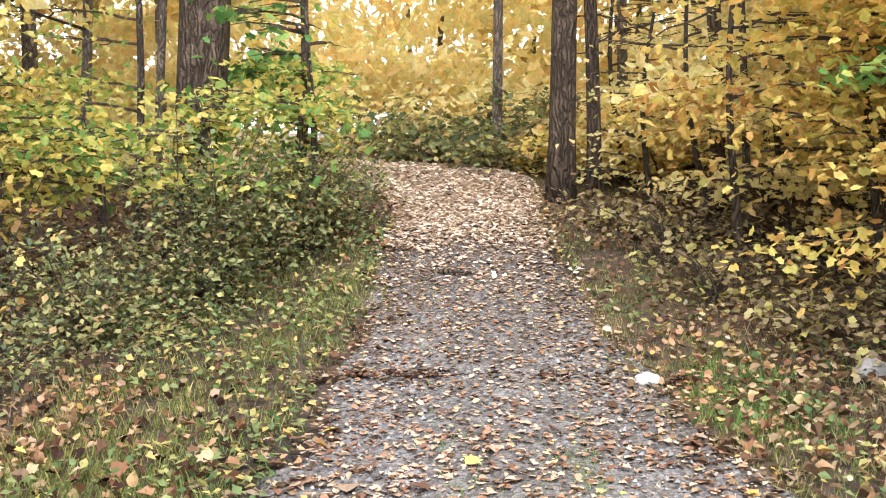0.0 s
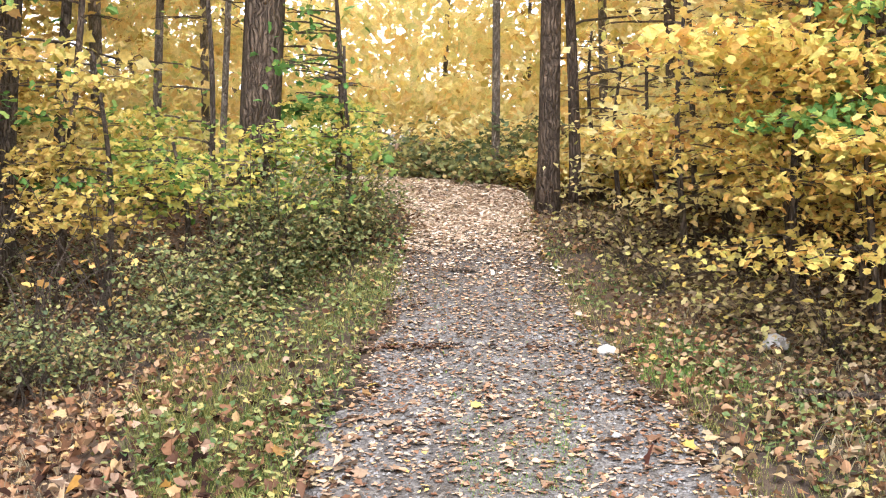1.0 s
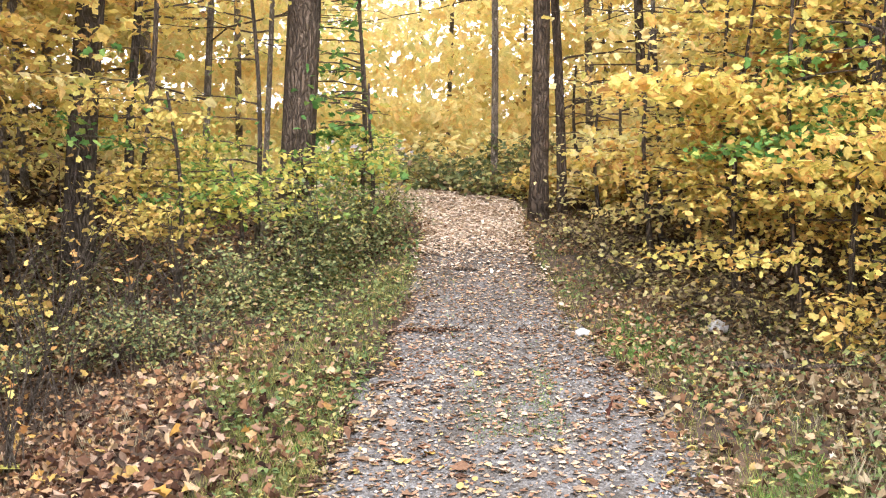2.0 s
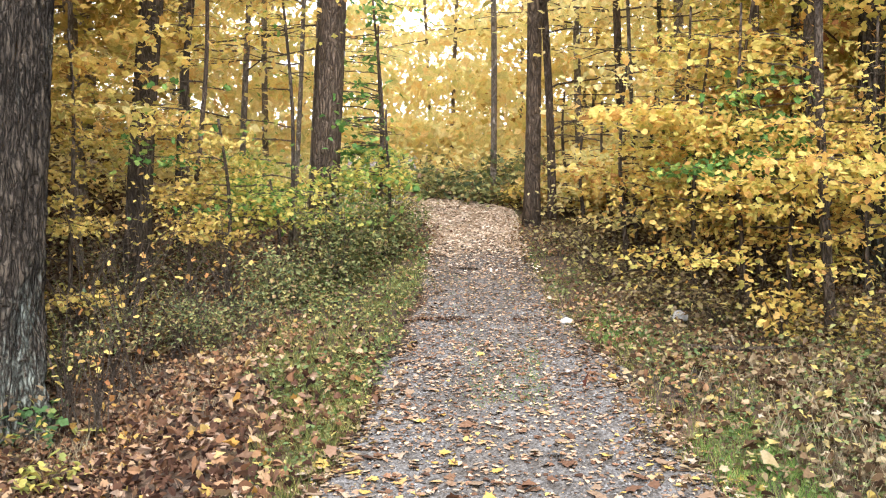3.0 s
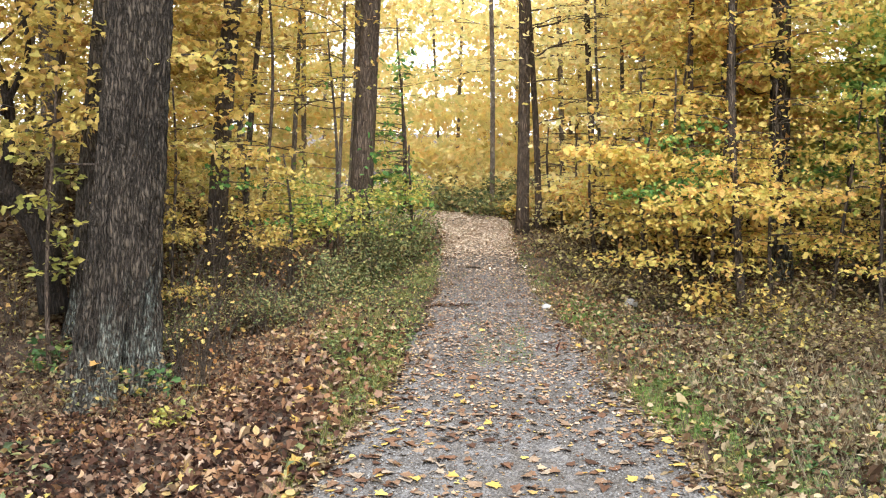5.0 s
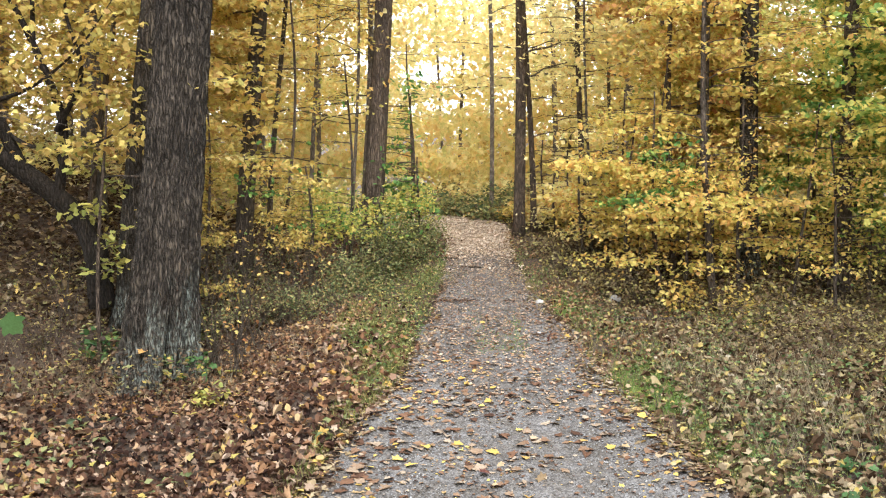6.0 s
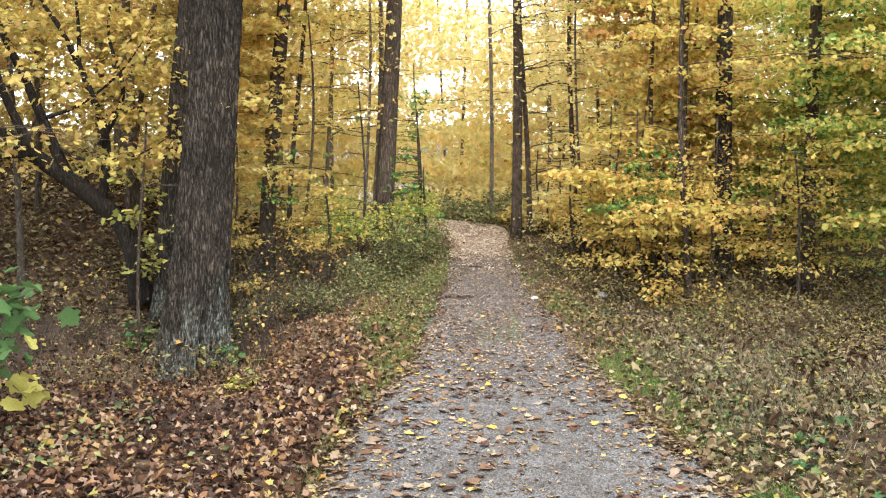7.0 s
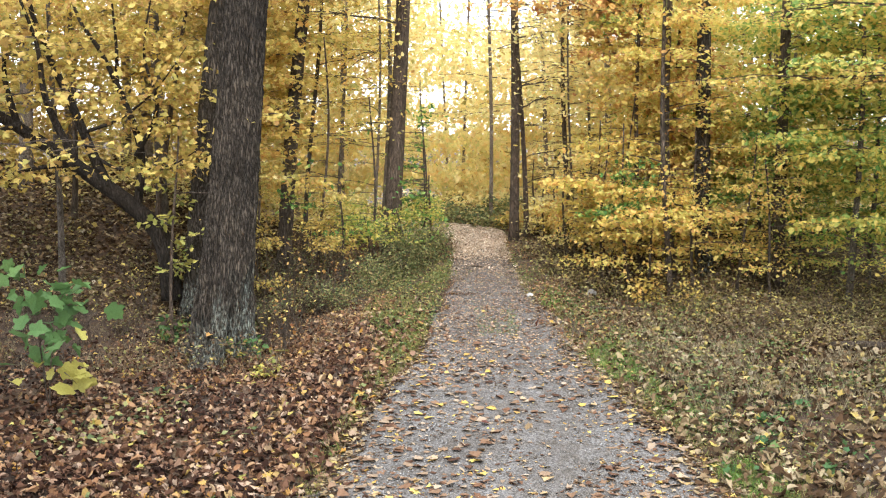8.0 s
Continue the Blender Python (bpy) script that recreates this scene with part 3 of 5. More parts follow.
# the great oak by the trail, furrowed bark and a flared, split foot
def oak():
    x, y = -2.79, 14.94
    z0 = float(lie(x, y)) - 0.12
    base = tagged(new("oak_tree"), "massive oak with furrowed grey bark and lichen at its foot", "tree", "trees beside the trail")
    base.location = (x, y, z0)
    h = 12.0
    s = np.concatenate([np.linspace(0, 0.42, 240), np.linspace(0.425, 1, 20)])
    line = np.stack([0.092 * s * h + 0.015 * np.sin(s * 9), 0.01 * s * h, s * h], 1)
    m = s * h
    radii = np.interp(m, [0, 0.74, 1.3, 2.44, 3.58, 6, 12], [0.365, 0.338, 0.308, 0.28, 0.262, 0.21, 0.06]) + 0.075 * np.exp(-m / 0.35) + 0.12 * np.exp(-m / 0.12)
    ang_n = 170

    def furrows(a, d):
        lobes = 1 + (0.15 * np.sin(4 * a + 2.4) + 0.07 * np.sin(7 * a + 2.0)) * np.exp(-d / 0.55) + 0.02 * np.sin(3 * a + d)
        cleft = -0.62 * np.exp(-((np.mod(a - 3.5 + np.pi, 2 * np.pi) - np.pi) / 0.14) ** 2) * np.exp(-((d - 0.2) / 0.55) ** 2)
        out = np.zeros(np.broadcast(a, d).shape)
        A, D = np.broadcast_arrays(a, d)
        flat_a, flat_d = A.ravel(), D.ravel()
        vals = np.empty(flat_a.size)
        for q in range(flat_a.size):
            c, sn, dd = math.cos(flat_a[q]), math.sin(flat_a[q]), flat_d[q]
            e = noise.noise((c * 4.2, sn * 4.2, dd * 0.9 + 3))
            w1 = noise.noise((c * 8 + e, sn * 8 + e, dd * 1.5))
            w2 = noise.noise((c * 17 + e, sn * 17, dd * 3.6 + 7))
            vals[q] = -abs(w1) * 0.30 - abs(w2) * 0.17 + 0.085
        out = vals.reshape(A.shape)
        return lobes + cleft + out * np.where(d < 5.2, 1.0, 0.4)

    part("trunk", tube_mesh("trunk", line, radii, BARK_OAK, ang_n, furrows), base)
    places = []
    for hh, az, ln in ((5.4, 0.4, 2.6), (6.1, 2.6, 3.0), (6.6, -1.2, 2.6), (7.4, 1.4, 3.0), (8.1, 3.9, 2.8), (8.8, -0.4, 2.4), (9.6, 2.0, 2.2), (10.4, 4.6, 2.0)):
        st = np.array([0.092 * hh, 0.01 * hh, hh])
        pts = limb_line(st, az, 0.5, ln, 0.05)
        part("branch", tube_mesh("branch", smooth_line(pts, 3), np.linspace(0.075, 0.008, 19), BARK_OAK, 8), base)
        places.append(spray(pts, 500, 0.6, 0.25))
    pl = np.vstack(places)
    part("crown", mesh_from("crown", *scatter(pl, 0.13 * rng.uniform(0.6, 1.2, len(pl)), 0.6, STAR), RUST), base)
    part("leaf", mesh_from("leaf", *scatter([(-0.02, -0.37, 0.42)], [0.12], 0.2, LOBED, [4.4]), RUST), base, "orange leaf caught on the bark")
    # bare snags low on the stem
    for hh, az, ln in ((2.1, 3.25, 0.45),):
        pts = limb_line((0.092 * hh + 0.285 * math.cos(az), 0.05, hh), az, 0.1, ln, 0.1)
        part("branch", tube_mesh("branch", pts, np.linspace(0.014, 0.004, 7), BARK_DARK, 6), base)


oak()
tree("oak_tree", "dark oak standing close behind the great oak", -3.16, 15.78, 0.255, 11, (0.104, 0), BARK_OAK, RUST, 5, 5.0, 8.0, 2.2, 1500, 0.12, STAR)
tree("young_tree", "slim leaning young tree with a few yellow leaves", -4.07, 16.90, 0.040, 5.0, (0.17, 0.0), BARK_BROWN, YELLOW, 6, 0.9, 4.2, 0.7, 420, 0.12, MAPLE, 0.2, 0.1, bow=0.03)


tree("young_tree", "slim sapling with yellow leaves against the oak", -3.40, 15.1, 0.020, 2.9, (0.03, 0.02), BARK_BROWN, PLANT_YELLOW, 9, 0.9, 2.3, 0.42, 190, 0.12, OVAL, 0.16, 0.1, top=0, bow=0.03)


# the crooked tree, its main stem thrown over, its limbs rising from it
def crooked_tree():
    base = tagged(new("crooked_tree"), "crooked dark tree leaning far over with rising bare limbs", "tree", "trees beside the trail")
    x, y = -3.51, 15.62
    base.location = (x, y, float(lie(x, y)) - 0.1)
    off = np.array(base.location)
    stems = [
        ("trunk", [(-3.51, 15.62, 1.04), (-3.60, 15.62, 1.76), (-3.93, 15.59, 2.20), (-4.69, 15.49, 2.79), (-5.37, 15.43, 3.26), (-6.13, 15.37, 3.77), (-6.85, 15.37, 4.65)], 0.115, 0.04),
        ("branch", [(-4.28, 15.55, 2.48), (-4.44, 15.49, 2.89), (-4.69, 15.49, 3.52), (-5.00, 15.43, 4.27), (-5.19, 15.37, 4.96), (-5.29, 15.37, 6.11)], 0.062, 0.015),
        ("branch", [(-3.93, 15.59, 2.20), (-3.87, 15.62, 2.93), (-4.04, 15.62, 3.52), (-4.34, 15.62, 4.19), (-4.67, 15.62, 4.77), (-4.83, 15.62, 5.87)], 0.048, 0.012),
        ("branch", [(-4.16, 15.62, 3.77), (-4.14, 15.56, 4.33), (-4.22, 15.56, 5.26)], 0.025, 0.008),
        ("branch", [(-4.69, 15.49, 2.79), (-5.20, 15.30, 2.73), (-5.86, 15.17, 2.52)], 0.03, 0.008),
        ("branch", [(-4.44, 15.49, 2.89), (-4.05, 15.37, 2.73), (-3.44, 15.24, 2.78), (-3.03, 15.17, 2.99)], 0.02, 0.005),
        ("branch", [(-5.37, 15.43, 3.26), (-5.50, 15.37, 3.93), (-5.40, 15.37, 4.65)], 0.04, 0.01),
        ("branch", [(-4.54, 15.49, 3.20), (-4.06, 15.30, 3.36), (-3.56, 15.17, 3.72), (-3.15, 15.10, 4.25)], 0.02, 0.004),
        ("branch", [(-3.96, 15.62, 3.20), (-3.62, 15.49, 3.30), (-3.21, 15.43, 3.25)], 0.014, 0.004),
        ("branch", [(-4.6, 15.2, 2.85), (-4.9, 15.1, 3.6), (-5.0, 15.1, 4.3), (-5.3, 15.0, 5.2)], 0.045, 0.012),
        ("branch", [(-3.9, 15.5, 2.9), (-3.6, 15.4, 3.5), (-3.75, 15.4, 4.2), (-3.6, 15.4, 5.1)], 0.028, 0.008),
        ("branch", [(-5.2, 15.1, 3.3), (-5.7, 15.0, 3.2), (-6.3, 15.0, 3.5)], 0.03, 0.008),
    ]
    places = []
    for nm, pts, r0, r1 in stems:
        ln = smooth_line(np.array(pts) - off, 6)
        part(nm, tube_mesh(nm, ln, np.linspace(r0 * 1.25, r1, len(ln)), BARK_BLACKISH, 10), base)
        if nm == "branch":
            places.append(spray(ln, 240, 0.36, 0.14, 0.35))
    pl = np.vstack(places)
    part("crown", mesh_from("crown", *scatter(pl, 0.088 * rng.uniform(0.6, 1.2, len(pl)), 0.6, MAPLE), SHADED_OCHRE), base)


crooked_tree()

# trees left of the trail
L = "tree with yellow autumn leaves"
tree("tree", "straight brown-barked tree with yellow leaves round its foot", -0.73, 17.00, 0.118, 11, (0.024, 0), BARK_BROWN, YELLOW, 7, 3.2, 6.5, 1.7, 2600, 0.09, OVAL, aim=2.8, aim_width=1.2, clear=sky_gap)
tree("tree", "thin grey tree beside a thicker trunk", -0.87, 17.44, 0.042, 7, (0.004, 0), BARK_HAZED, YELLOW, 6, 1.5, 5, 1.0, 1500, 0.09, aim=2.6, aim_width=1.3, mantle=(2.3, 4.6, 500))
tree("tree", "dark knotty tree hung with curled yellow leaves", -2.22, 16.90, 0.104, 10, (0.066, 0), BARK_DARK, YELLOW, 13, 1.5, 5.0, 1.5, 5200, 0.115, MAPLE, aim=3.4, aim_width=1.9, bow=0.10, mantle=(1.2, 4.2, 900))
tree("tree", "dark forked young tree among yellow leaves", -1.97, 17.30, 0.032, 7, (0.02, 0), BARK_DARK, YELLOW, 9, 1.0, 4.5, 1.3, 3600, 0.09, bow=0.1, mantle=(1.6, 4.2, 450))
tree("tree", L, -1.00, 17.33, 0.018, 9, (0.0, 0), BARK_HAZED, YELLOW, 9, 1.2, 5.2, 1.5, 4000, 0.09, aim=3.1, aim_width=1.6, clear=sky_gap, mantle=(1.6, 4.4, 600))
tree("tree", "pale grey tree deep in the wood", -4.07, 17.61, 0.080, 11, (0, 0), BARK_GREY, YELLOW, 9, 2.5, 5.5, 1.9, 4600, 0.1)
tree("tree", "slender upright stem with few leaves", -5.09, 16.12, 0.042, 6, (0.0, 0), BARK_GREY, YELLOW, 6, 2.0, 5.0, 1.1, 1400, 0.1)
tree("tree", L, -2.68, 16.94, 0.022, 8, (-0.02, 0), BARK_HAZED, YELLOW, 11, 2.2, 5.2, 1.7, 6000, 0.095)
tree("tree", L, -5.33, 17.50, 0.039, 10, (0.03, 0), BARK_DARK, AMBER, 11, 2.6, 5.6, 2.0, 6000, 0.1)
tree("tree", L, -3.03, 18.28, 0.028, 10, (0.0, 0), BARK_HAZED, YELLOW, 11, 2.2, 5.8, 2.0, 6000, 0.1)
tree("tree", L, -1.57, 18.13, 0.026, 9, (0.01, 0), BARK_HAZED, HAZED_YELLOW, 12, 0.7, 5.4, 1.7, 6500, 0.095, clear=sky_gap)
tree("tree", "broken-barked tree leaning over the leaf bed", -6.75, 14.97, 0.127, 10, (0.03, 0), BARK_DARK, YELLOW, 12, 2.6, 5.2, 2.4, 950, 0.13, MAPLE, aim=0.2, aim_width=1.0)
tree("tree", "tree reaching leafy boughs over the bank", -7.46, 13.11, 0.158, 10, (0.02, 0), BARK_DARK, YELLOW, 8, 3.7, 5.6, 2.6, 1000, 0.13, MAPLE, aim=0.3, aim_width=0.5, droop=0.1)
tree("green_sapling", "sapling still in deep green leaf at the bend", -0.33, 17.0, 0.012, 2.6, (0.02, 0), BARK_BROWN, GREEN, 16, 0.85, 2.3, 0.45, 2600, 0.085, OVAL, 0.16, 0.05, top=0)

tree("green_sapling", "sapling with green leaves among yellow trees", 2.42, 15.75, 0.016, 2.6, (0.02, 0), BARK_BROWN, GREEN, 10, 0.95, 1.75, 0.6, 1500, 0.08, OVAL, 0.2, 0.07, top=0)
tree("green_sapling", "sapling with green leaves among yellow trees", 4.24, 15.75, 0.020, 4.0, (0.02, 0), BARK_BROWN, GREEN, 12, 1.0, 2.7, 0.7, 1100, 0.085, OVAL, 0.2, 0.07, top=0)
tree("green_sapling", "sapling with green leaves among yellow trees", -1.72, 16.5, 0.020, 3.4, (0.02, 0), BARK_BROWN, GREEN, 9, 0.7, 1.8, 0.55, 500, 0.08, OVAL, 0.2, 0.07, top=0)

# trees right of the trail
tree("tree", "straight brown tree with leaves clinging to its stem", 1.05, 17.88, 0.066, 11, (0.003, 0), BARK_BROWN, HAZED_YELLOW, 9, 1.6, 6, 1.5, 3200, 0.09, aim=0.2, aim_width=1.5, clear=sky_gap)
tree("tree", "slender dark tree close beside a thicker one", 1.24, 18.00, 0.035, 8, (-0.018, 0), BARK_BROWN, HAZED_YELLOW, 9, 0.8, 4.5, 1.1, 2600, 0.085, aim=0.0, aim_width=1.4, clear=sky_gap, mantle=(1.9, 4.4, 500))
tree("tree", "slender dark tree with one long bare limb", 1.83, 17.60, 0.036, 9, (0.0, 0), BARK_BROWN, HAZED_YELLOW, 11, 1.3, 5, 1.5, 4200, 0.09, clear=sky_gap, mantle=(2.3, 4.4, 500))
tree("tree", L, 1.86, 17.11, 0.014, 7, (0.0, 0), BARK_GREY, HAZED_YELLOW, 10, 0.7, 4.6, 1.2, 4200, 0.09, mantle=(0.6, 4.2, 900))
tree("tree", "young forked tree in amber leaf", 2.90, 15.25, 0.034, 5.4, (-0.035, 0), BARK_DARK, AMBER, 13, 0.7, 3.9, 1.1, 3800, 0.085, OVAL)
tree("tree", "dark upright tree in amber leaf", 3.04, 16.00, 0.058, 9, (-0.02, 0), BARK_DARK, AMBER, 14, 0.8, 4.8, 1.5, 5600, 0.09)
tree("tree", "straight thin tree in amber leaf", 2.65, 16.12, 0.031, 7, (0.0, 0), BARK_BROWN, AMBER, 12, 0.7, 4.6, 1.3, 4800, 0.09, mantle=(1.5, 4.2, 600))
tree("tree", "stout furrowed tree behind yellow saplings", 3.53, 16.32, 0.107, 11, (-0.006, 0), BARK_OAK, LIME, 8, 3.3, 6.5, 2.0, 3600, 0.1)
tree("tree", "tree with green and yellow leaves", 4.36, 15.68, 0.080, 10, (-0.005, 0), BARK_DARK, LIME, 13, 1.0, 5.2, 1.7, 6500, 0.095, mantle=(0.9, 4.4, 700))
tree("tree", "thin dark tree with green and yellow leaves", 5.14, 15.26, 0.039, 8, (0, 0), BARK_GREY, LIME, 12, 0.8, 4.8, 1.5, 5200, 0.095, mantle=(0.9, 4.4, 700))
tree("tree", "thin dark tree with green and yellow leaves", 5.51, 15.66, 0.030, 7, (0, 0), BARK_GREY, LIME, 11, 0.8, 4.6, 1.4, 4600, 0.095, mantle=(0.9, 4.4, 700))
tree("tree", "dark tree with drooping yellow boughs", 5.55, 14.90, 0.058, 9, (0, 0), BARK_DARK, LIME, 12, 2.0, 5.0, 2.0, 3600, 0.10, aim=3.0, aim_width=1.3)
tree("tree", "tree reaching amber boughs over the verge", 7.04, 13.42, 0.134, 10, (-0.01, 0), BARK_DARK, AMBER, 10, 2.7, 5.0, 3.4, 2600, 0.066, MAPLE, aim=3.0, aim_width=0.6, droop=0.06)
tree("tree", "tree reaching amber boughs towards the trail", 6.32, 14.57, 0.054, 8, (-0.01, 0), BARK_DARK, AMBER, 12, 2.4, 4.8, 3.1, 4200, 0.085, OVAL, aim=2.9, aim_width=0.8, droop=0.08)
tree("tree", L, 2.18, 17.61, 0.021, 9, (0.01, 0), BARK_GREY, HAZED_YELLOW, 12, 0.7, 5.4, 1.6, 6500, 0.09, clear=sky_gap, mantle=(0.8, 4.4, 800))
tree("tree", L, 3.29, 17.06, 0.022, 9, (0.0, 0), BARK_BROWN, YELLOW, 12, 0.7, 5.3, 1.8, 6500, 0.09, mantle=(0.8, 4.4, 800))
tree("tree", L, 4.51, 17.28, 0.030, 10, (0.0, 0), BARK_GREY, LIME, 12, 0.8, 5.6, 2.0, 7000, 0.1, mantle=(0.8, 4.6, 900))
tree("tree", L, 6.33, 16.94, 0.035, 10, (0.0, 0), BARK_GREY, LIME, 12, 0.8, 5.6, 2.0, 7000, 0.1, mantle=(0.8, 4.6, 900))
tree("tree", L, 2.93, 18.34, 0.025, 10, (0.0, 0), BARK_GREY, HAZED_YELLOW, 12, 0.7, 5.8, 2.0, 7000, 0.095, clear=sky_gap)

tree("oak_tree", "oak reaching rust-brown leafy boughs over the trail", 3.10, 16.71, 0.049, 10, (0, 0), BARK_GREY, RUST, 9, 2.9, 4.2, 2.5, 2300, 0.11, STAR, 0.34, 0.06, aim=3.3, aim_width=0.7, droop=0.02, mantle=(0.9, 4.0, 500))
# low amber saplings that crowd the right verge
for x, y, h, nl in ((2.09, 15.87, 2.0, 2600), (2.42, 15.56, 2.3, 3400), (2.64, 15.43, 2.1, 3000), (2.21, 16.24, 2.2, 2800), (3.21, 15.43, 2.2, 3000), (3.74, 15.37, 2.2, 2600), (4.10, 15.04, 2.0, 2200), (4.56, 15.43, 2.1, 2600), (5.19, 15.37, 2.0, 2400), (1.72, 16.65, 1.7, 1800), (5.89, 15.49, 2.2, 2400)):
    tree("sapling", "low sapling crowded with amber leaves", x, y, 0.016, h, (rng.normal(0, 0.06), -0.03), BARK_DARK, AMBER if x < 4.3 else LIME, 12, 0.5, h * 0.97, 0.7, int(nl * 0.6), 0.062, OVAL, 0.26, 0.06, group="saplings on the verge", top=0, bow=0.03)
# pale leafy shoots that reach down to the ground behind the verge
for x, y, h, nl in ((1.5, 17.75, 1.1, 900), (1.75, 17.3, 1.3, 1100), (2.05, 17.0, 1.4, 1300), (2.4, 16.7, 1.5, 1400), (2.8, 16.9, 1.6, 1400), (3.2, 16.6, 1.5, 1400), (2.15, 17.7, 1.5, 1300), (2.6, 17.5, 1.6, 1300), (3.9, 16.4, 1.5, 1200), (4.7, 16.4, 1.5, 1200), (1.45, 18.3, 1.2, 900)):
    tree("sapling", "low sapling with pale yellow leaves down to the ground", x, y, 0.014, h, (rng.normal(0, 0.06), -0.03), BARK_DARK, HAZED_YELLOW if x < 2.5 else YELLOW if x < 3.5 else LIME, 10, 0.2, h * 0.95, 0.5, nl, 0.06, OVAL, 0.2, 0.06, group="saplings on the verge", top=0, bow=0.03)
# low yellow saplings on the left
for x, y, h, nl in ((-1.36, 16.12, 1.5, 1500), (-1.05, 16.42, 0.9, 900), (-0.24, 16.94, 1.3, 1500), (-2.44, 15.87, 2.4, 2000), (-0.98, 16.89, 2.4, 2200), (-0.33, 17.44, 1.9, 2000), (-0.5, 16.5, 0.9, 700)):
    tree("sapling", "low sapling with dull yellow-green leaves", x, y, 0.016, h, (rng.normal(0, 0.06), -0.03), BARK_DARK, LIME if x > -1.1 else SHADED_OCHRE, 11, 0.5, h * 0.95, 0.55, nl, 0.060, OVAL, 0.2, 0.07, aim=3.14, aim_width=1.9, group="saplings on the bank", top=0, bow=0.03)

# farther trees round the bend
far = [(0.74, 18.76, 0.026, HAZED_YELLOW), (1.75, 20.4, 0.035, HAZED_YELLOW), (-1.7, 20.6, 0.03, HAZED_YELLOW), (2.7, 19.6, 0.05, HAZED_YELLOW), (-2.4, 19.8, 0.05, HAZED_YELLOW),
       (-3.4, 19.3, 0.06, YELLOW), (-4.62, 19.02, 0.08, AMBER), (-6.36, 18.54, 0.1, AMBER), (3.9, 18.92, 0.06, HAZED_YELLOW), (5.27, 18.54, 0.07, LIME), (7.03, 18.13, 0.1, LIME), (-8.02, 16.83, 0.1, AMBER),
       (8.34, 16.48, 0.1, LIME), (-3.78, 21.2, 0.06, HAZED_YELLOW), (3.5, 21.4, 0.06, HAZED_YELLOW), (5.57, 20.6, 0.07, HAZED_YELLOW), (-6.20, 20.27, 0.1, AMBER), (-5.3, 20.4, 0.07, AMBER), (-7.6, 18.9, 0.1, AMBER), (-9.0, 19.6, 0.1, AMBER)]
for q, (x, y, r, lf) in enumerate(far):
    tree("tree", "distant tree with yellow leaves and bark paled for haze", x, y, r, 9 + (q % 4), (rng.normal(0, 0.012), 0), BARK_HAZED, lf, 11, 1.1 if q else 2.6, 6.0, 1.9 if q else 0.9, 5200 if q else 1500, 0.105, KITE, group="trees round the bend", top=900, clear=sky_gap, mantle=(2.4, 5.0, 350) if q else None)

# unseen trees added behind and beside the start of the trail, which close the wood round it and shade the near ground
for q, (x, y) in enumerate([(-6.96, 8.03), (-6.16, 1.00), (-6.50, -4.00), (-3.80, -8.00), (6.95, 9.27), (8.30, 2.20), (5.20, -3.00), (4.60, -8.50), (-11.75, 10.51), (11.76, 11.40), (-13.38, 2.00), (10.00, -2.00), (-11.43, 14.15), (11.13, 14.84)]):
    tree("tree", "unseen woodland tree with yellow leaves, added for shade", x, y, 0.14 + 0.02 * (q % 3), 11, (0, 0), BARK_DARK, (YELLOW, AMBER)[q % 2], 9, 4.8, 8.5, 3.2, 9000, 0.16, KITE, spread=0.8, flat=0.3, group="trees along the start of the trail", top=1200)

# the depth of the wood: leaf layers and stems too far off to count
m = 60000
px, py = rng.uniform(-11, 13, m), 20.2 + 13 * rng.random(m)
layer = np.floor(rng.random(m) ** 1.2 * 12) * 0.75 + 0.5 * np.sin(px * 0.9 + py * 1.3)
pz = lie(px, py) + 0.3 + layer + rng.normal(0, 0.12, m)
ok = (np.sin(px * 1.7 + 3 * np.sin(py * 0.7)) + np.sin(pz * 2.3 + px) > -0.75) & ~((np.abs(px - 0.03 * py - 0.3) < 0.045 * py) & (pz > 1.2 + 0.13 * py) & (rng.random(m) < 0.8))
pl = np.stack([px, py, pz], 1)[ok]
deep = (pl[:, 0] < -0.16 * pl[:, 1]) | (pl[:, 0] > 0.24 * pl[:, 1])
for some, mat, lab in ((~deep, HAZED_YELLOW, "deep wood of yellow leaves, paled for haze"), (deep, AMBER, "deep wood of amber leaves")):
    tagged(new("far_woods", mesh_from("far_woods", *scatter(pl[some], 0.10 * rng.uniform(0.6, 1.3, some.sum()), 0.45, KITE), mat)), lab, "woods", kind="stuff")
